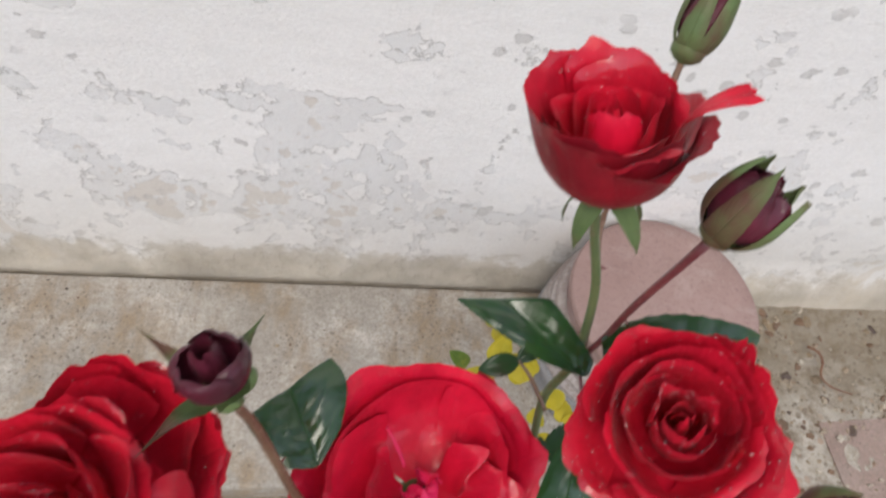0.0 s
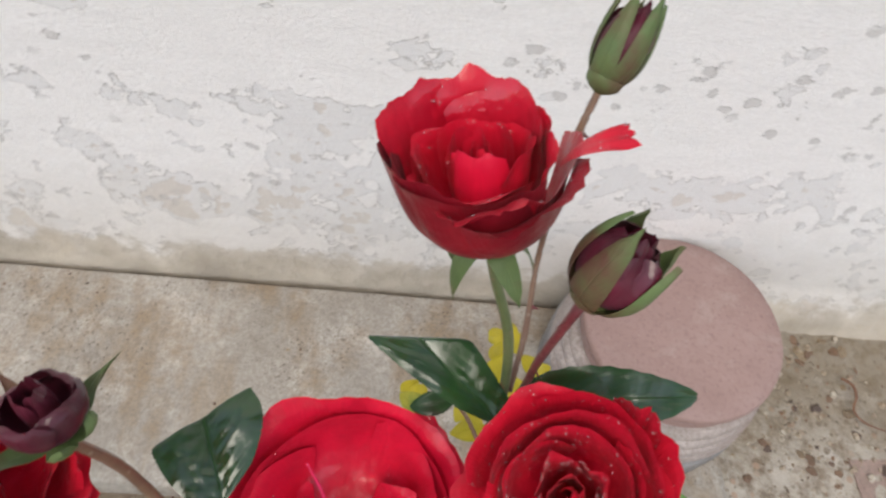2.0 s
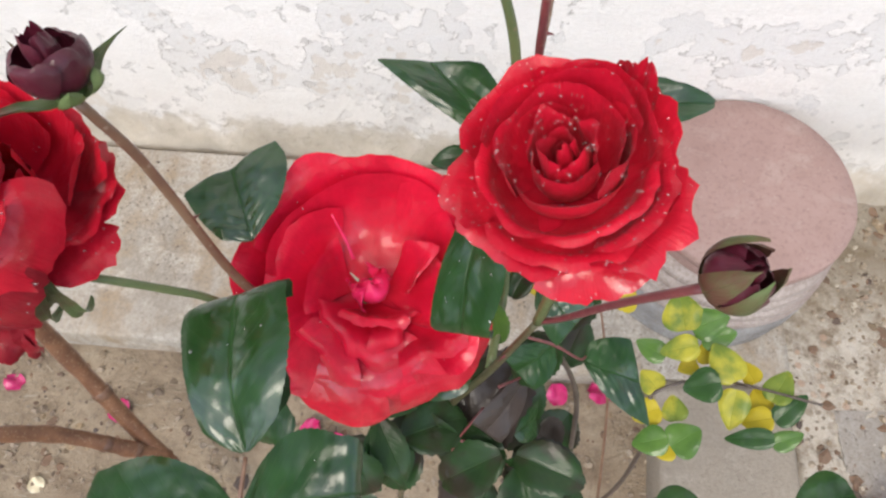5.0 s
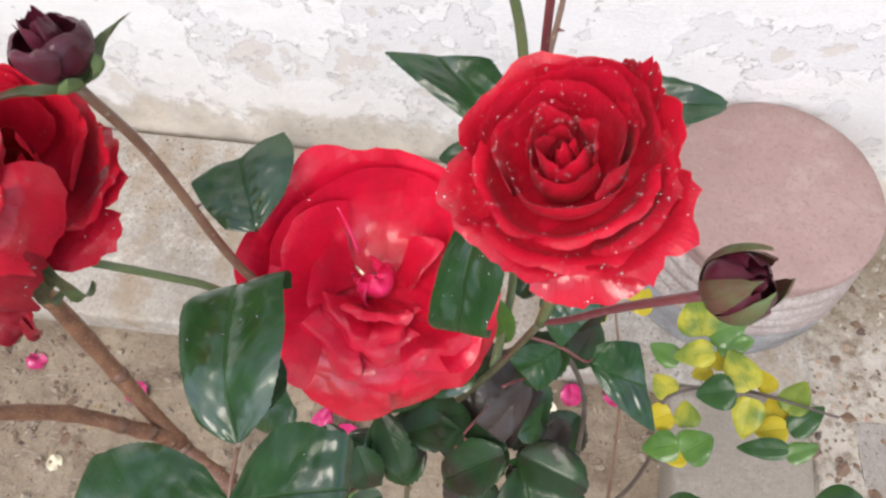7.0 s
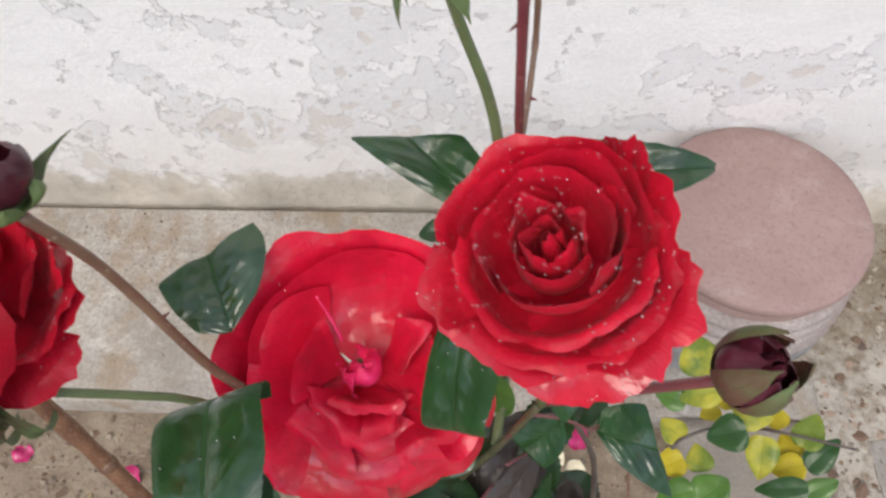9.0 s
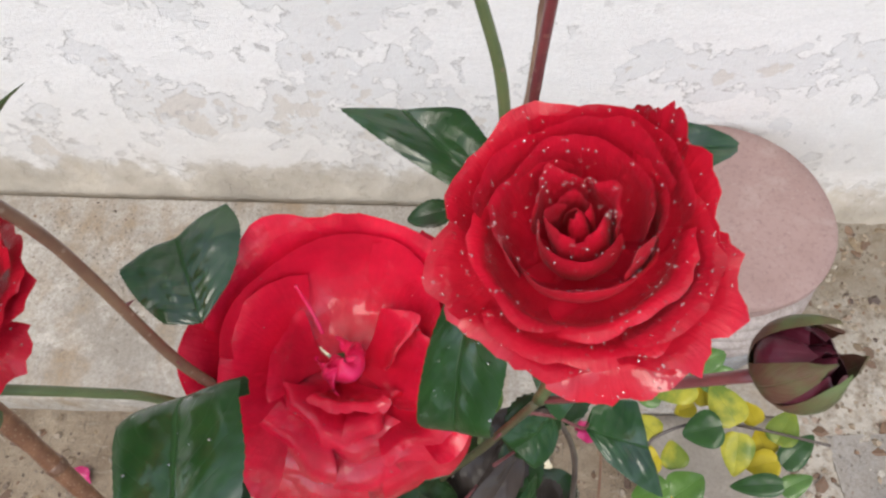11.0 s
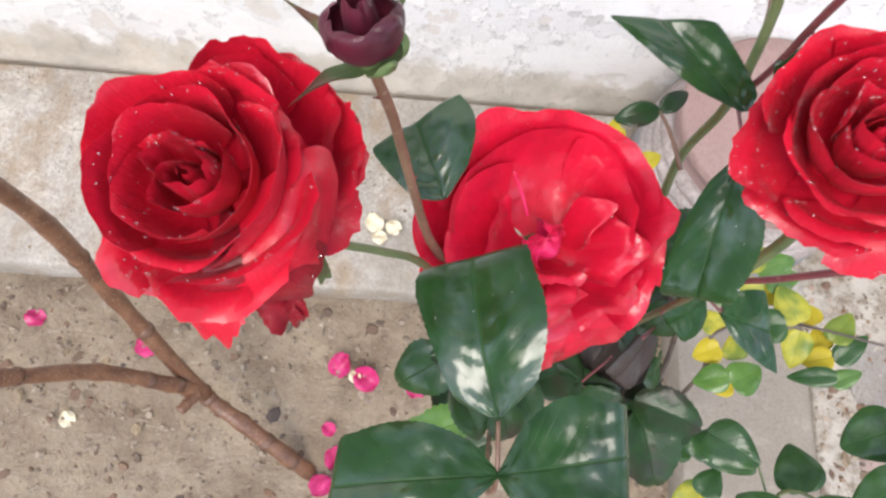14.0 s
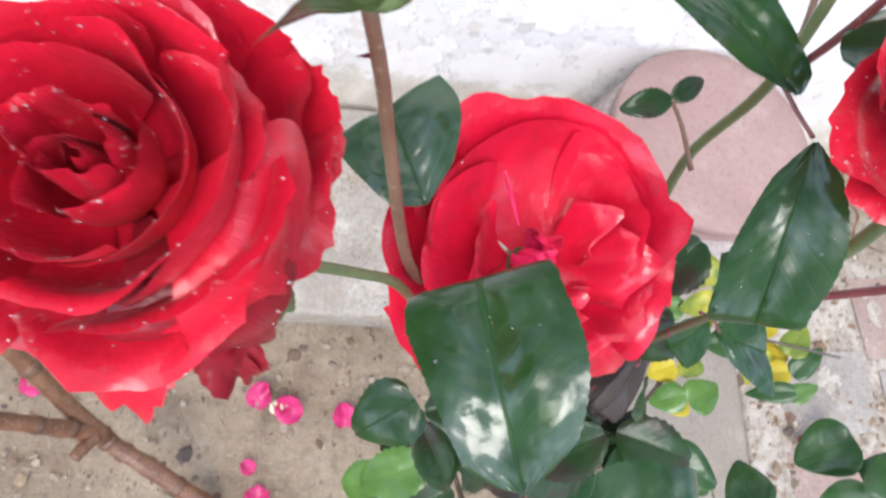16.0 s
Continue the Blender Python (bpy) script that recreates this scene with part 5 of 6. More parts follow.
leaf(rose_bush, (0.0557, -0.6346, 0.6823), (0.0445, -0.6672, 0.6583), 0.0303, LEAF_DEEP, None, 0.4, 0.2, 0.3, 0.7, 0.84, 0.08)
leaf(rose_bush, (0.0653, -0.6244, 0.6754), (0.1186, -0.6400, 0.6748), 0.0292, LEAF_DEEP, None, 0.3, 0.2, 0.3, 0.7, 0.84, 0.08)
leaf(rose_bush, (-0.0521, -0.6415, 0.5824), (-0.0834, -0.6457, 0.5620), 0.0338, LEAF_LIGHT, None, 0.3, 0.2, 0.3, 0.7, 0.84, 0.08)
leaf(rose_bush, (-0.0437, -0.6528, 0.5828), (-0.0616, -0.6762, 0.5628), 0.0296, LEAF_DEEP, None, 0.3, 0.2, 0.3, 0.7, 0.84, 0.08)
leaf(rose_bush, (0.0289, -0.5084, 0.8727), (0.0086, -0.5127, 0.8686), 0.0121, LEAF_DEEP, None, 0.3, 0.2, 0.3, 0.7, 0.84, 0.08)
leaf(rose_bush, (0.0289, -0.5084, 0.8727), (0.0414, -0.5000, 0.8774), 0.0095, LEAF_DEEP, None, 0.3, 0.2, 0.3, 0.7, 0.84, 0.08)
leaf(rose_bush, (0.0432, -0.5532, 0.7979), (0.0547, -0.5690, 0.7697), 0.0153, LEAF_LIGHT, None, 0.3, 0.2, 0.3, 0.7, 0.84, 0.08)
leaf(rose_bush, (0.0592, -0.5336, 0.7551), (0.0697, -0.5141, 0.7644), 0.0174, LEAF_DEEP, None, 0.3, 0.2, 0.3, 0.7, 0.84, 0.08)
leaf(rose_bush, (0.0083, -0.6156, 0.6719), (-0.0180, -0.6371, 0.6492), 0.0338, LEAF_DEEP, None, 0.3, 0.2, 0.3, 0.7, 0.84, 0.08)
leaf(rose_bush, (0.0550, -0.5709, 0.6316), (0.0261, -0.5458, 0.6286), 0.0414, LEAF_DEEP, None, 0.4, 0.2, 0.3, 0.7, 0.84, 0.08)
leaf(rose_bush, (0.0926, -0.5938, 0.6181), (0.0656, -0.5730, 0.6108), 0.0421, LEAF_DEEP, None, 0.4, 0.2, 0.3, 0.7, 0.84, 0.08)
leaf(rose_bush, (0.1092, -0.5424, 0.6460), (0.1254, -0.5054, 0.6523), 0.0322, LEAF_DEEP, None, 0.3, 0.2, 0.3, 0.7, 0.84, 0.08)
leaf(rose_bush, (0.0283, -0.5348, 0.6751), (0.0049, -0.5176, 0.6721), 0.0348, LEAF_DEEP, None, 0.3, 0.2, 0.3, 0.7, 0.84, 0.08)
leaf(rose_bush, (-0.0268, -0.5553, 0.6393), (-0.0045, -0.5201, 0.6285), 0.0371, LEAF_DEEP, None, 0.3, 0.2, 0.3, 0.7, 0.84, 0.08)
leaf(rose_bush, (0.0756, -0.6405, 0.6025), (0.0447, -0.6748, 0.5827), 0.0468, LEAF_DEEP, None, 0.4, 0.2, 0.3, 0.7, 0.84, 0.08)
leaf(rose_bush, (0.0596, -0.6224, 0.5790), (0.0284, -0.6491, 0.5496), 0.0538, LEAF_PURPLE, None, 0.4, 0.2, 0.3, 0.7, 0.84, 0.08)
leaf(rose_bush, (0.1251, -0.5645, 0.5871), (0.1102, -0.5890, 0.5560), 0.0404, LEAF_DEEP, None, 0.3, 0.2, 0.3, 0.7, 0.84, 0.08)
leaf(rose_bush, (0.1101, -0.6015, 0.6189), (0.0946, -0.5791, 0.5943), 0.0380, LEAF_PURPLE, None, 0.4, 0.2, 0.3, 0.7, 0.84, 0.08)
leaf(rose_bush, (-0.0569, -0.6045, 0.5944), (-0.0225, -0.6267, 0.5742), 0.0418, LEAF_DEEP, None, 0.4, 0.2, 0.3, 0.7, 0.84, 0.08)
leaf(rose_bush, (-0.0248, -0.6318, 0.7488), (-0.0142, -0.6521, 0.7248), 0.0238, LEAF_DEEP, None, 0.3, 0.2, 0.3, 0.7, 0.84, 0.08)
leaf(rose_bush, (-0.0370, -0.6260, 0.8776), (-0.0691, -0.6332, 0.8873), 0.0291, LEAF_DEEP, None, 0.4, 0.2, 0.3, 0.7, 0.84, 0.08)
leaf(rose_bush, (0.0694, -0.6309, 0.6456), (0.0871, -0.6307, 0.6270), 0.0169, LEAF_LIGHT, None, 0.3, 0.2, 0.3, 0.7, 0.84, 0.08)
line = [(0.0289, -0.5084, 0.8727), (0.0373, -0.5145, 0.8637), (0.0465, -0.5266, 0.8510)]
add_to(rose_bush, "stalk", tube("stalk", line, 0.0008, 0.0012, STEM_BROWN, 7, 0.03, seed=51), "thin brown leaf stalk")

# ---- bare pruned branch ----
def leaf_scars(stem, line, r0, r1, at, seed):
    """Raised rings of old leaf scars round a branch."""
    p = smooth_line(line, 6)
    rng = random.Random(seed)
    for k in at:
        d = (p[k + 1] - p[k]) / np.linalg.norm(p[k + 1] - p[k])
        tilt = np.array([rng.uniform(-0.0015, 0.0015) for _ in range(3)])
        r = (r0 + (r1 - r0) * k / (len(p) - 1)) * rng.uniform(1.05, 1.14)
        ring = [p[k] - d * 0.0030 + tilt, p[k] + tilt, p[k] + d * 0.0025 - tilt]
        add_to(stem, "leaf_scar", tube("leaf_scar", ring, r * 0.93, r, BARK_SCAR, 14, 0.03, 2, seed=seed + k))


bare_branch = thing("bare_branch", (-0.232, -0.673, 0.0), "bare wet brown branch with a fork, rising from the soil", "branch")
line = [(-0.228, -0.676, -0.015), (-0.26, -0.655, 0.03), (-0.325, -0.612, 0.09), (-0.3816, -0.5737, 0.1350), (-0.4434, -0.4912, 0.3331), (-0.4554, -0.4592, 0.4870), (-0.4526, -0.4601, 0.6350)]
main_branch = add_to(bare_branch, "branch", tube("branch", line, 0.0135, 0.0092, BARK, 14, 0.075, seed=12))
thorns(main_branch, line, 6, 0.008, BARK, rngs)
leaf_scars(main_branch, line, 0.0135, 0.0092, (5, 9, 12, 15, 17, 22, 27), 81)
line = [(-0.375, -0.576, 0.130), (-0.4055, -0.5754, 0.1950), (-0.4606, -0.5773, 0.2918), (-0.5096, -0.6044, 0.4036), (-0.5485, -0.6270, 0.5105)]
side_branch = add_to(bare_branch, "branch", tube("branch", line, 0.0110, 0.0090, BARK, 14, 0.08, seed=13))
leaf_scars(side_branch, line, 0.0110, 0.0090, (3, 5, 8, 12, 17, 21), 82)
line = [(-0.378, -0.580, 0.150), (-0.388, -0.597, 0.162), (-0.3933, -0.6071, 0.1669)]
add_to(bare_branch, "stub", tube("stub", line, 0.008, 0.0075, BARK, 10, 0.05, seed=14), "short sawn-off stub")

# ---- yellowing shrub beside the kerb ----
yellow_shrub = thing("yellow_shrub", (0.24, -0.60, 0.0), "small shrub with rounded yellow and green leaflets", "shrub")
line = [(0.24, -0.60, -0.01), (0.242, -0.58, 0.25), (0.232, -0.545, 0.44), (0.2215, -0.520, 0.4854)]
add_to(yellow_shrub, "stem", tube("stem", line, 0.003, 0.0022, BARK_DARK, 9, 0.04, seed=15))
line = [(0.232, -0.545, 0.44), (0.2215, -0.5200, 0.4854), (0.2656, -0.5040, 0.5051), (0.2989, -0.5132, 0.5265), (0.3497, -0.5337, 0.5559)]
add_to(yellow_shrub, "twig", tube("twig", line, 0.0018, 0.0012, BARK_DARK, 8, 0.06, seed=16), "dark twig with a cut end")
line = [(0.24, -0.59, 0.15), (0.20, -0.50, 0.40), (0.1725, -0.4183, 0.4902)]
add_to(yellow_shrub, "twig", tube("twig", line, 0.0022, 0.0012, STEM_BROWN, 8, 0.04, seed=17))
leaf(yellow_shrub, (0.2469, -0.4640, 0.5249), (0.2400, -0.4275, 0.5343), 0.0407, LEAF_TURN, None, 0.15, 0.1, 0.2, 0.7, 0.62, 0.0)
leaf(yellow_shrub, (0.2522, -0.4629, 0.5272), (0.2841, -0.4505, 0.5403), 0.0329, LEAF_LIGHT, None, 0.15, 0.1, 0.2, 0.7, 0.62, 0.0)
leaf(yellow_shrub, (0.2306, -0.4870, 0.5104), (0.2044, -0.4704, 0.5046), 0.0239, LEAF_LIGHT, None, 0.15, 0.1, 0.2, 0.7, 0.62, 0.0)
leaf(yellow_shrub, (0.2555, -0.4800, 0.5328), (0.2235, -0.4845, 0.5158), 0.0265, LEAF_TURN, None, 0.15, 0.1, 0.2, 0.7, 0.62, 0.0)
leaf(yellow_shrub, (0.2602, -0.4724, 0.5262), (0.2913, -0.4663, 0.5365), 0.0269, LEAF_LIGHT, None, 0.15, 0.1, 0.2, 0.7, 0.62, 0.0)
leaf(yellow_shrub, (0.2703, -0.4912, 0.5113), (0.2676, -0.4698, 0.5140), 0.0194, LEAF_YELLOW, None, 0.15, 0.1, 0.2, 0.7, 0.62, 0.0)
leaf(yellow_shrub, (0.2863, -0.5125, 0.5328), (0.2687, -0.4771, 0.5344), 0.0324, LEAF_TURN, None, 0.15, 0.1, 0.2, 0.7, 0.62, 0.0)
leaf(yellow_shrub, (0.3099, -0.5091, 0.5213), (0.3011, -0.4884, 0.5203), 0.0194, LEAF_YELLOW, None, 0.15, 0.1, 0.2, 0.7, 0.62, 0.0)
leaf(yellow_shrub, (0.2709, -0.5152, 0.5370), (0.2416, -0.5199, 0.5202), 0.0337, LEAF_ROUND, None, 0.15, 0.1, 0.2, 0.7, 0.62, 0.0)
leaf(yellow_shrub, (0.2650, -0.4873, 0.4996), (0.2487, -0.4928, 0.4875), 0.0184, LEAF_YELLOW, None, 0.15, 0.1, 0.2, 0.7, 0.62, 0.0)
leaf(yellow_shrub, (0.2295, -0.5152, 0.4893), (0.2134, -0.4945, 0.4871), 0.0255, LEAF_TURN, None, 0.15, 0.1, 0.2, 0.7, 0.62, 0.0)
leaf(yellow_shrub, (0.2301, -0.5306, 0.4847), (0.2065, -0.5397, 0.4712), 0.0279, LEAF_YELLOW, None, 0.15, 0.1, 0.2, 0.7, 0.62, 0.0)
leaf(yellow_shrub, (0.2450, -0.5426, 0.4860), (0.2417, -0.5175, 0.4880), 0.0255, LEAF_TURN, None, 0.15, 0.1, 0.2, 0.7, 0.62, 0.0)
leaf(yellow_shrub, (0.2341, -0.5598, 0.4888), (0.2040, -0.5660, 0.4744), 0.0299, LEAF_LIGHT, None, 0.15, 0.1, 0.2, 0.7, 0.62, 0.0)
leaf(yellow_shrub, (0.2374, -0.5676, 0.4879), (0.2641, -0.5504, 0.4969), 0.0359, LEAF_LIGHT, None, 0.15, 0.1, 0.2, 0.7, 0.62, 0.0)
leaf(yellow_shrub, (0.2875, -0.5190, 0.5311), (0.2832, -0.5535, 0.5144), 0.0283, LEAF_TURN, None, 0.15, 0.1, 0.2, 0.7, 0.62, 0.0)
leaf(yellow_shrub, (0.3158, -0.5345, 0.5157), (0.3105, -0.5123, 0.5159), 0.0243, LEAF_YELLOW, None, 0.15, 0.1, 0.2, 0.7, 0.62, 0.0)
leaf(yellow_shrub, (0.3189, -0.5412, 0.5265), (0.2958, -0.5451, 0.5107), 0.0251, LEAF_YELLOW, None, 0.15, 0.1, 0.2, 0.7, 0.62, 0.0)
leaf(yellow_shrub, (0.3118, -0.5625, 0.5400), (0.2754, -0.5622, 0.5201), 0.0198, LEAF_ROUND, None, 0.15, 0.1, 0.2, 0.7, 0.62, 0.0)
leaf(yellow_shrub, (0.3181, -0.5278, 0.5303), (0.3327, -0.5013, 0.5418), 0.0269, LEAF_TURN, None, 0.15, 0.1, 0.2, 0.7, 0.62, 0.0)
leaf(yellow_shrub, (0.3208, -0.5455, 0.5261), (0.3462, -0.5220, 0.5414), 0.0227, LEAF_ROUND, None, 0.15, 0.1, 0.2, 0.7, 0.62, 0.0)
leaf(yellow_shrub, (0.3185, -0.5649, 0.5198), (0.3434, -0.5542, 0.5301), 0.0191, LEAF_LIGHT, None, 0.15, 0.1, 0.2, 0.7, 0.62, 0.0)
leaf(yellow_shrub, (0.2474, -0.5670, 0.4697), (0.2290, -0.5707, 0.4590), 0.0184, LEAF_YELLOW, None, 0.15, 0.1, 0.2, 0.7, 0.62, 0.0)
# its yellowed leaves by the pot
leaf(yellow_shrub, (0.1443, -0.3647, 0.4774), (0.1305, -0.3343, 0.4875), 0.0324, LEAF_YELLOW, None, 0.15, 0.1, 0.2, 0.7, 0.62, 0.0)
leaf(yellow_shrub, (0.1089, -0.3462, 0.4824), (0.1249, -0.3151, 0.4983), 0.0292, LEAF_YELLOW, None, 0.15, 0.1, 0.2, 0.7, 0.62, 0.0)
leaf(yellow_shrub, (0.1570, -0.3287, 0.4767), (0.1800, -0.3192, 0.4824), 0.0226, LEAF_YELLOW, None, 0.15, 0.1, 0.2, 0.7, 0.62, 0.0)
leaf(yellow_shrub, (0.1079, -0.3621, 0.4735), (0.0746, -0.3512, 0.4717), 0.0259, LEAF_YELLOW, None, 0.15, 0.1, 0.2, 0.7, 0.62, 0.0)
leaf(yellow_shrub, (0.1832, -0.3913, 0.4830), (0.1600, -0.3772, 0.4806), 0.0243, LEAF_YELLOW, None, 0.15, 0.1, 0.2, 0.7, 0.62, 0.0)
leaf(yellow_shrub, (0.1830, -0.4098, 0.4740), (0.1861, -0.3863, 0.4816), 0.0217, LEAF_YELLOW, None, 0.15, 0.1, 0.2, 0.7, 0.62, 0.0)
leaf(yellow_shrub, (0.1994, -0.4318, 0.4793), (0.2077, -0.4056, 0.4890), 0.0227, LEAF_YELLOW, None, 0.15, 0.1, 0.2, 0.7, 0.62, 0.0)
leaf(yellow_shrub, (0.2014, -0.4113, 0.4891), (0.1796, -0.4097, 0.4800), 0.0189, LEAF_YELLOW, None, 0.15, 0.1, 0.2, 0.7, 0.62, 0.0)
leaf(yellow_shrub, (0.1699, -0.4332, 0.4718), (0.1414, -0.4276, 0.4645), 0.0227, LEAF_YELLOW, None, 0.15, 0.1, 0.2, 0.7, 0.62, 0.0)
leaf(yellow_shrub, (0.1425, -0.4406, 0.4635), (0.1176, -0.4446, 0.4538), 0.0227, LEAF_YELLOW, None, 0.15, 0.1, 0.2, 0.7, 0.62, 0.0)
leaf(yellow_shrub, (0.0824, -0.3386, 0.4609), (0.0610, -0.3230, 0.4638), 0.0199, LEAF_TURN, None, 0.15, 0.1, 0.2, 0.7, 0.62, 0.0)
leaf(yellow_shrub, (0.0505, -0.4693, 0.4859), (0.0260, -0.4576, 0.4859), 0.0203, LEAF_YELLOW, None, 0.15, 0.1, 0.2, 0.7, 0.62, 0.0)
leaf(yellow_shrub, (0.0404, -0.3940, 0.5140), (0.0114, -0.3746, 0.5146), 0.0269, LEAF_TURN, None, 0.15, 0.1, 0.2, 0.7, 0.62, 0.0)
leaf(yellow_shrub, (0.0956, -0.4107, 0.5370), (0.0633, -0.4170, 0.5258), 0.0244, LEAF_YELLOW, None, 0.15, 0.1, 0.2, 0.7, 0.62, 0.0)
leaf(yellow_shrub, (0.0546, -0.3863, 0.5074), (0.0519, -0.3635, 0.5113), 0.0206, LEAF_TURN, None, 0.15, 0.1, 0.2, 0.7, 0.62, 0.0)
leaf(yellow_shrub, (0.1164, -0.3122, 0.4700), (0.1324, -0.2899, 0.4790), 0.0239, LEAF_YELLOW, None, 0.15, 0.1, 0.2, 0.7, 0.62, 0.0)
leaf(yellow_shrub, (0.1235, -0.2427, 0.3895), (0.1516, -0.2423, 0.3913), 0.0224, LEAF_YELLOW, None, 0.15, 0.1, 0.2, 0.7, 0.62, 0.0)
leaf(yellow_shrub, (0.1553, -0.2622, 0.3874), (0.1662, -0.2382, 0.3968), 0.0224, LEAF_YELLOW, None, 0.15, 0.1, 0.2, 0.7, 0.62, 0.0)
leaf(yellow_shrub, (0.1857, -0.2845, 0.3855), (0.1678, -0.2638, 0.3853), 0.0224, LEAF_YELLOW, None, 0.15, 0.1, 0.2, 0.7, 0.62, 0.0)
leaf(yellow_shrub, (0.1918, -0.3009, 0.3804), (0.1680, -0.3069, 0.3674), 0.0224, LEAF_YELLOW, None, 0.15, 0.1, 0.2, 0.7, 0.62, 0.0)
leaf(yellow_shrub, (0.0402, -0.3006, 0.3526), (0.0407, -0.3242, 0.3397), 0.0224, LEAF_YELLOW, None, 0.15, 0.1, 0.2, 0.7, 0.62, 0.0)
leaf(yellow_shrub, (0.0460, -0.3164, 0.3472), (0.0715, -0.3259, 0.3424), 0.0224, LEAF_YELLOW, None, 0.15, 0.1, 0.2, 0.7, 0.62, 0.0)
leaf(yellow_shrub, (0.0194, -0.3129, 0.3464), (0.0392, -0.2948, 0.3505), 0.0224, LEAF_YELLOW, None, 0.15, 0.1, 0.2, 0.7, 0.62, 0.0)
leaf(yellow_shrub, (0.1099, -0.3522, 0.3435), (0.1013, -0.3272, 0.3462), 0.0224, LEAF_YELLOW, None, 0.15, 0.1, 0.2, 0.7, 0.62, 0.0)
leaf(yellow_shrub, (0.1364, -0.3573, 0.3469), (0.1104, -0.3534, 0.3390), 0.0224, LEAF_YELLOW, None, 0.15, 0.1, 0.2, 0.7, 0.62, 0.0)
leaf(yellow_shrub, (0.1004, -0.3227, 0.3520), (0.0892, -0.3432, 0.3389), 0.0224, LEAF_YELLOW, None, 0.15, 0.1, 0.2, 0.7, 0.62, 0.0)
leaf(yellow_shrub, (0.1805, -0.3569, 0.3572), (0.1979, -0.3754, 0.3518), 0.0224, LEAF_YELLOW, None, 0.15, 0.1, 0.2, 0.7, 0.62, 0.0)
leaf(yellow_shrub, (0.1916, -0.3479, 0.3631), (0.2175, -0.3411, 0.3686), 0.0224, LEAF_YELLOW, None, 0.15, 0.1, 0.2, 0.7, 0.62, 0.0)
leaf(yellow_shrub, (0.1518, -0.2531, 0.3908), (0.1547, -0.2268, 0.3996), 0.0224, LEAF_YELLOW, None, 0.15, 0.1, 0.2, 0.7, 0.62, 0.0)


# ---- green shrub with round leaflets ----
green_shrub = thing("green_shrub", (0.30, -0.84, 0.0), "low shrub with round dark green leaflets", "shrub")
line = [(0.30, -0.84, -0.01), (0.33, -0.76, 0.25), (0.3425, -0.6637, 0.365), (0.3769, -0.6755, 0.4229), (0.3992, -0.6379, 0.4893)]
add_to(green_shrub, "stem", tube("stem", line, 0.003, 0.0014, STEM, 9, 0.03, seed=18))
line = [(0.33, -0.76, 0.25), (0.335, -0.69, 0.34), (0.3220, -0.6436, 0.3647), (0.30, -0.61, 0.38)]
add_to(green_shrub, "twig", tube("twig", line, 0.0018, 0.0011, STEM, 8, 0.03, seed=19))
leaf(green_shrub, (0.2644, -0.6011, 0.3591), (0.3102, -0.6455, 0.3764), 0.0585, LEAF_ROUND, None, 0.15, 0.1, 0.2, 0.7, 0.62, 0.0)
leaf(green_shrub, (0.3687, -0.6615, 0.3692), (0.3593, -0.6084, 0.3599), 0.0544, LEAF_ROUND, None, 0.15, 0.1, 0.2, 0.7, 0.62, 0.0)
leaf(green_shrub, (0.4008, -0.5970, 0.4930), (0.3596, -0.6171, 0.4553), 0.0568, LEAF_ROUND, None, 0.15, 0.1, 0.2, 0.7, 0.62, 0.0)
leaf(green_shrub, (0.4327, -0.6396, 0.5181), (0.4026, -0.6206, 0.4876), 0.0530, LEAF_ROUND, None, 0.15, 0.1, 0.2, 0.7, 0.62, 0.0)
leaf(green_shrub, (0.3951, -0.6507, 0.5117), (0.3515, -0.6737, 0.4735), 0.0516, LEAF_ROUND, None, 0.15, 0.1, 0.2, 0.7, 0.62, 0.0)
leaf(green_shrub, (0.3278, -0.6951, 0.3925), (0.2906, -0.6688, 0.3661), 0.0465, LEAF_ROUND, None, 0.15, 0.1, 0.2, 0.7, 0.62, 0.0)
leaf(green_shrub, (0.3422, -0.6889, 0.4245), (0.3851, -0.6697, 0.4483), 0.0389, LEAF_ROUND, None, 0.15, 0.1, 0.2, 0.7, 0.62, 0.0)
leaf(green_shrub, (0.2652, -0.6716, 0.3359), (0.2852, -0.6404, 0.3408), 0.0341, LEAF_ROUND, None, 0.15, 0.1, 0.2, 0.7, 0.62, 0.0)
leaf(green_shrub, (0.2506, -0.6269, 0.3513), (0.2213, -0.6145, 0.3350), 0.0292, LEAF_ROUND, None, 0.15, 0.1, 0.2, 0.7, 0.62, 0.0)
leaf(green_shrub, (0.2412, -0.6079, 0.4181), (0.2890, -0.6387, 0.4308), 0.0518, LEAF_ROUND, None, 0.15, 0.1, 0.2, 0.7, 0.62, 0.0)
leaf(green_shrub, (0.2428, -0.6320, 0.3732), (0.2632, -0.6009, 0.3800), 0.0349, LEAF_ROUND, None, 0.15, 0.1, 0.2, 0.7, 0.62, 0.0)
leaf(green_shrub, (0.3933, -0.6535, 0.5379), (0.3916, -0.6135, 0.5332), 0.0492, LEAF_ROUND, None, 0.15, 0.1, 0.2, 0.7, 0.62, 0.0)
leaf(green_shrub, (0.2783, -0.6672, 0.3198), (0.2417, -0.6827, 0.2998), 0.0391, LEAF_TURN, None, 0.15, 0.1, 0.2, 0.7, 0.62, 0.0)


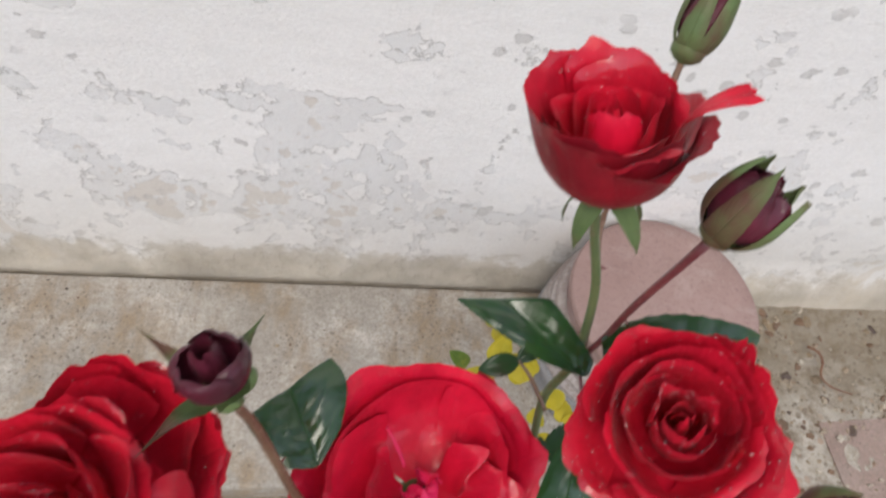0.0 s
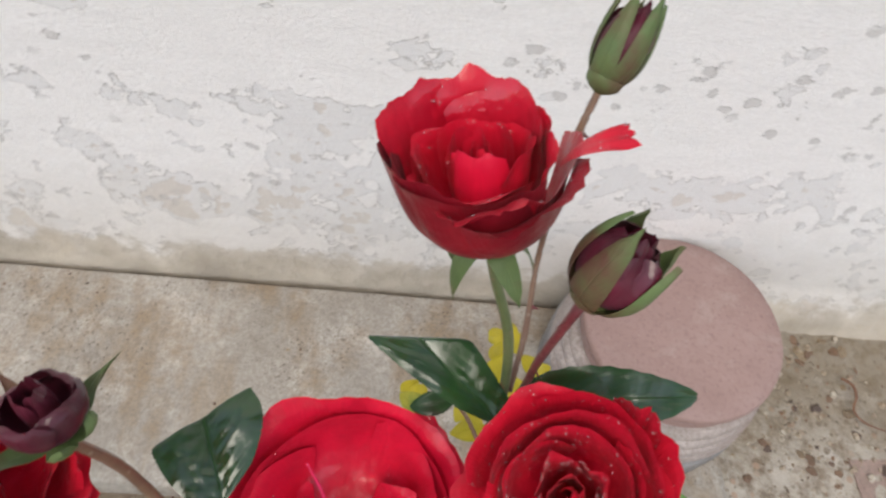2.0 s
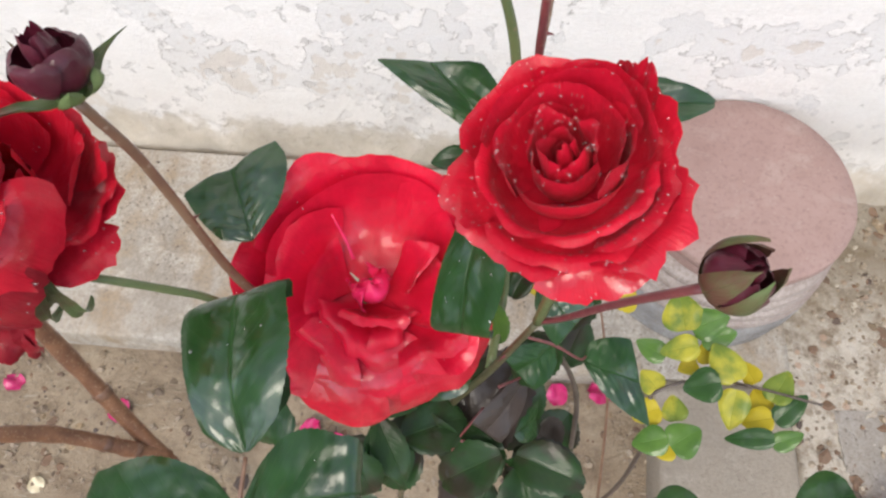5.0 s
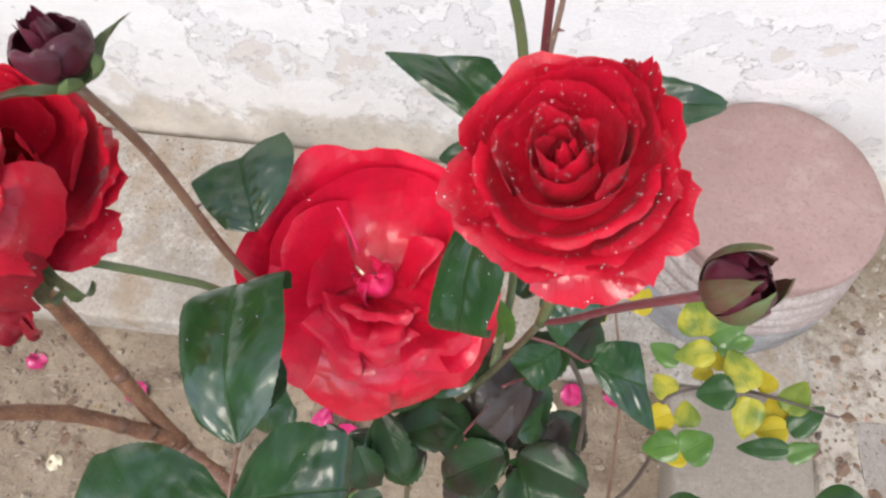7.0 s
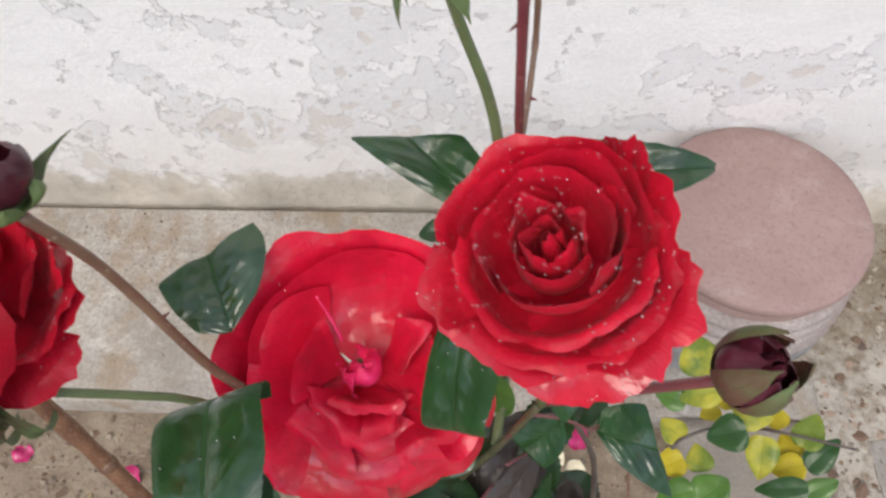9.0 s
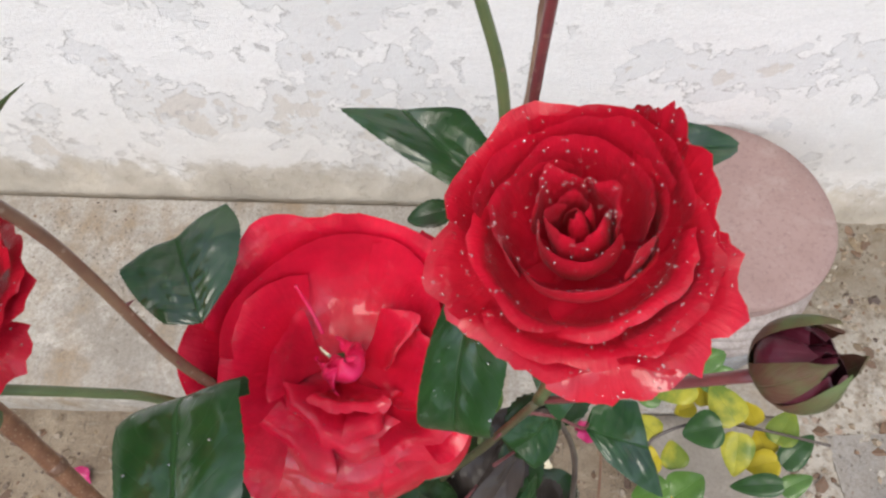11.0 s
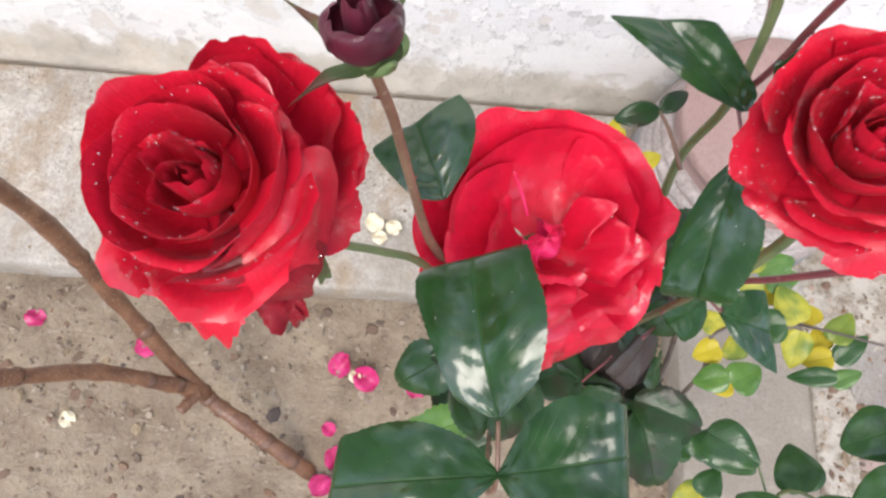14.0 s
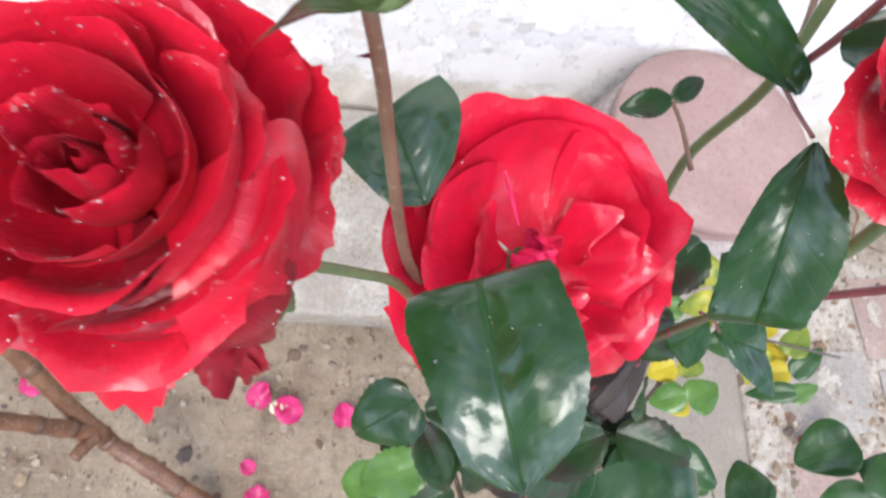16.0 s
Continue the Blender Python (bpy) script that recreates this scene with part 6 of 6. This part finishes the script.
# ---- the upturned pot ----
POT = (0.437, -0.152, 0.068)
clay_pot = thing("clay_pot", POT, "large upturned round pot with a dusty pink top", "pot")
r = 0.152
body = [(0.172, 0.0), (0.178, 0.010), (0.177, 0.04), (0.174, 0.05), (0.178, 0.058), (0.177, 0.082), (0.172, 0.092)]
add_to(clay_pot, "body", lathe("body", body, POT, POT_GREY, 72, 0.014), "grey weathered pot wall")
for low, wide in ((0.094, 0.174), (0.118, 0.171), (0.141, 0.166), (0.163, 0.160)):
    band = [(wide - 0.008, low - 0.003), (wide - 0.001, low), (wide + 0.001, low + 0.006), (wide, low + 0.015), (wide - 0.004, low + 0.020), (wide - 0.010, low + 0.023)]
    add_to(clay_pot, "band", lathe("band", band, POT, CLAY_PALE, 72, 0.012), "pale pink rounded band")
neck = [(0.151, 0.180), (0.143, 0.192), (0.141, 0.202), (0.145, 0.209)]
add_to(clay_pot, "neck", lathe("neck", neck, POT, CLAY, 72, 0.008), "darker red groove")
cap = [(0.146, 0.209), (0.151, 0.211), (0.1535, 0.219), (0.1525, 0.229), (0.149, 0.2325), (0.12, 0.2335), (0.06, 0.234), (0.003, 0.234)]
add_to(clay_pot, "base", lathe("base", cap, POT, CLAY, 72, 0.008), "dusty pink flat disc")


# ---- pavers let into the gravel ----
def paver(x, y, sx, sy, turn, mat, label):
    b = bmesh.new()
    bmesh.ops.create_cube(b, size=1)
    bmesh.ops.scale(b, vec=(sx, sy, 0.05), verts=b.verts)
    bmesh.ops.bevel(b, geom=list(b.edges), offset=0.006, segments=2, affect="EDGES")
    me = bpy.data.meshes.new("paver")
    b.to_mesh(me)
    b.free()
    me.materials.append(mat)
    ob = new("paver", me)
    ob.matrix_world = pose(x, y, 0.0295, 0, 0, turn)
    return tagged(ob, label, "paver", "pavers in the gravel")


paver(0.735, -0.475, 0.19, 0.15, 3, GREY, "smooth wet grey paving slab set in gravel")
paver(0.735, -0.635, 0.19, 0.14, 2, BRICK, "worn pinkish red paving brick set in gravel")
paver(0.905, -0.335, 0.17, 0.16, 4, BRICK, "worn pinkish red paving brick set in gravel")
paver(0.735, -0.80, 0.19, 0.15, 2, GREY, "smooth wet grey paving slab set in gravel")
paver(0.93, -0.50, 0.17, 0.15, 3, GREY, "smooth wet grey paving slab set in gravel")


# ---- a curled twig on the paving ----
line = [(0.838, -0.12, 0.072), (0.852, -0.135, 0.078), (0.856, -0.155, 0.074), (0.848, -0.178, 0.068), (0.862, -0.20, 0.066), (0.90, -0.215, 0.066)]
tagged(new("fallen_twig", tube("fallen_twig", line, 0.0028, 0.0016, BARK, 8, 0.12, seed=41)), "curled dry brown twig on the worn paving", "twig")


# ---- fallen petals ----
def fallen(x, y, z, size, mat, turn, tilt, seed, label, category="petal"):
    rng = random.Random(seed)
    nu, nv = 7, 7
    pts = np.zeros((nv, nu, 3))
    basis = np.array(Euler((radians(tilt), radians(rng.uniform(-15, 15)), radians(turn))).to_matrix())
    for j in range(nv):
        v = j / (nv - 1)
        for i in range(nu):
            u = -1 + 2 * i / (nu - 1)
            w = 0.5 * math.sin(math.pi * (0.12 + 0.8 * v)) ** 0.7
            q = np.array((u * w, v - 0.5, 0.7 * (u * w) ** 2 + 0.45 * (v - 0.4) ** 2 + 0.22 * math.sin(4 * u + seed) * v + 0.10 * math.sin(9 * v + 3 * u + seed)))
            pts[j, i] = np.array((x, y, z)) + basis @ (q * size * 0.85)
    pts[:, :, 2] += z + 0.0012 - pts[:, :, 2].min()
    ob = new("fallen_petal", patch("fallen_petal", pts, mat, 0.0006))
    return tagged(ob, label, category, "fallen petals")


PINK_LABEL, PALE_LABEL = "bright pink fallen rose petal on the soil", "dry cream petal lying on concrete"
fallen(-0.519, -0.494, 0.0, 0.044, PINK, 20, 15, 1, PINK_LABEL)
fallen(-0.711, -0.463, 0.0, 0.037, PINK, 80, 10, 2, PINK_LABEL)
fallen(-0.196, -0.502, 0.0, 0.049, PINK, -30, 18, 3, PINK_LABEL)
fallen(-0.151, -0.524, 0.0, 0.049, PINK, 70, -12, 4, PINK_LABEL)
fallen(-0.069, -0.528, 0.0, 0.044, PINK, 10, 14, 5, PINK_LABEL)
fallen(-0.188, -0.652, 0.0, 0.044, PINK, 150, 10, 6, PINK_LABEL)
fallen(-0.171, -0.695, 0.0, 0.042, PINK, 40, 12, 7, PINK_LABEL)
fallen(-0.207, -0.694, 0.0, 0.042, PINK, -60, -14, 8, PINK_LABEL)
fallen(-0.205, -0.607, 0.0, 0.027, PINK, 60, 8, 17, PINK_LABEL)
fallen(0.277, -0.400, 0.0, 0.049, PINK, 100, 10, 9, PINK_LABEL)
fallen(0.205, -0.41, 0.0, 0.042, PINK, 10, 10, 10, PINK_LABEL)
fallen(0.700, -0.545, 0.066, 0.057, PINK, 30, 25, 11, "crumpled pink petal lying on the paving")
fallen(0.670, -0.560, 0.062, 0.034, RED_DARK, 100, -25, 12, "crumpled dark red petal lying on the paving")
fallen(-0.160, -0.270, 0.068, 0.037, PALE, 10, 5, 13, PALE_LABEL)
fallen(-0.128, -0.276, 0.068, 0.031, PALE, 60, -5, 14, PALE_LABEL)
fallen(-0.150, -0.297, 0.068, 0.029, PALE, 110, 6, 15, PALE_LABEL)
fallen(-0.172, -0.520, 0.0, 0.024, PALE, 40, 6, 16, "dry cream petal lying on the soil")
fallen(0.165, -0.44, 0.0, 0.044, PALE, 30, 14, 18, "dry cream petal lying on the soil")
fallen(0.200, -0.46, 0.0, 0.037, PALE, 120, -14, 19, "dry cream petal lying on the soil")
fallen(-0.62, -0.62, 0.0, 0.029, PALE, 15, 8, 20, "dry cream petal lying on the soil")


# ---- litter and crumbs ----
def litter(name, count, area, height, low, high, mat, seed, flat, label, slim=(0.5, 1.0)):
    """Many small broken bits scattered over an area (x0, x1, y0, y1)."""
    rng = random.Random(seed)
    verts, faces = [], []
    while count:
        x, y = rng.uniform(area[0], area[1]), rng.uniform(area[2], area[3])
        if noise.noise((x * 6, y * 6, seed)) < rng.uniform(-0.6, 0.2):
            continue
        count -= 1
        s = low + (high - low) * rng.random() ** 3
        basis = np.array(Euler((rng.uniform(-0.5, 0.5), rng.uniform(-0.5, 0.5), rng.uniform(0, 6.3))).to_matrix())
        k, base = rng.randint(5, 7), len(verts)
        c = np.array((x, y, height(x, y) + s * flat * 0.4))
        long = rng.uniform(*slim)
        ring = [(math.cos(6.283 * a / k) * s * rng.uniform(0.7, 1.1), math.sin(6.283 * a / k) * s * long * rng.uniform(0.7, 1.1)) for a in range(k)]
        verts += [(c + basis @ np.array((p, q, -s * flat))).tolist() for p, q in ring]
        verts += [(c + basis @ np.array((p * 0.7, q * 0.7, s * flat * rng.uniform(0.6, 1.1)))).tolist() for p, q in ring]
        faces += [(base + a, base + (a + 1) % k, base + k + (a + 1) % k, base + k + a) for a in range(k)]
        faces += [tuple(base + k + a for a in range(k)), tuple(base + a for a in range(k - 1, -1, -1))]
    ob = new(name, mesh_of(name, verts, faces, mat, None, False))
    return tagged(ob, label, "litter", kind="stuff")


def crumb(name, stops, rough=0.75):
    m = material(name, stops[0], rough)
    n = Net(m)
    steps = [(i / (len(stops) - 1), c) for i, c in enumerate(stops)]
    n.done(n.mix(n.ramp(n.noise(n.pos, 160, 4), (0.4, 0.0), (0.7, 0.5)), n.ramp(n.island, *steps), (0.12, 0.09, 0.06)), rough, n.bump(n.noise(n.pos, 300, 4), 0.4, 0.001))
    return m


CRUMBS = crumb("soil_crumbs", [(0.30, 0.235, 0.17), (0.37, 0.30, 0.225), (0.22, 0.165, 0.12), (0.34, 0.28, 0.215)])
DEAD = crumb("dead_leaf_bits", [(0.12, 0.075, 0.05), (0.22, 0.13, 0.08), (0.07, 0.05, 0.045), (0.34, 0.25, 0.15)])
STONES = crumb("pale_gravel", [(0.44, 0.37, 0.28), (0.33, 0.25, 0.17), (0.52, 0.46, 0.37), (0.24, 0.14, 0.085)], 0.6)
litter("soil_crumbs", 2400, (-1.0, 0.35, -1.15, -0.40), rough_ground, 0.0015, 0.010, CRUMBS, 3, 0.45, "small damp crumbs and pebbles of soil")
litter("dead_leaf_bits", 1100, (-1.0, 0.35, -1.15, -0.395), rough_ground, 0.003, 0.016, DEAD, 4, 0.16, "dark dead leaf fragments scattered on the soil")
litter("dry_husks", 160, (-1.0, 0.35, -1.15, -0.395), rough_ground, 0.003, 0.009, crumb("pale_husks", [(0.48, 0.39, 0.28), (0.56, 0.48, 0.36), (0.36, 0.27, 0.18)]), 9, 0.12, "pale dry husks scattered on the soil")
litter("straw_bits", 1500, (-1.0, 0.35, -1.15, -0.395), rough_ground, 0.003, 0.016, crumb("chopped_straw", [(0.42, 0.34, 0.25), (0.30, 0.22, 0.15), (0.50, 0.43, 0.33), (0.20, 0.14, 0.09)]), 13, 0.05, "short bits of straw and stalk in the soil", (0.06, 0.14))
litter("loose_gravel", 900, (0.58, 1.05, -0.95, -0.03), gravel_top, 0.0015, 0.009, STONES, 6, 0.6, "pale loose gravel on worn concrete")
litter("paving_leaf_bits", 260, (0.58, 1.05, -0.75, -0.04), gravel_top, 0.004, 0.020, DEAD, 7, 0.14, "dead leaf fragments caught in the gravel")
litter("ledge_specks", 70, (-1.0, 0.34, -0.36, -0.03), slab_top, 0.001, 0.0045, DEAD, 8, 0.3, "dark specks of dirt on the concrete ledge")
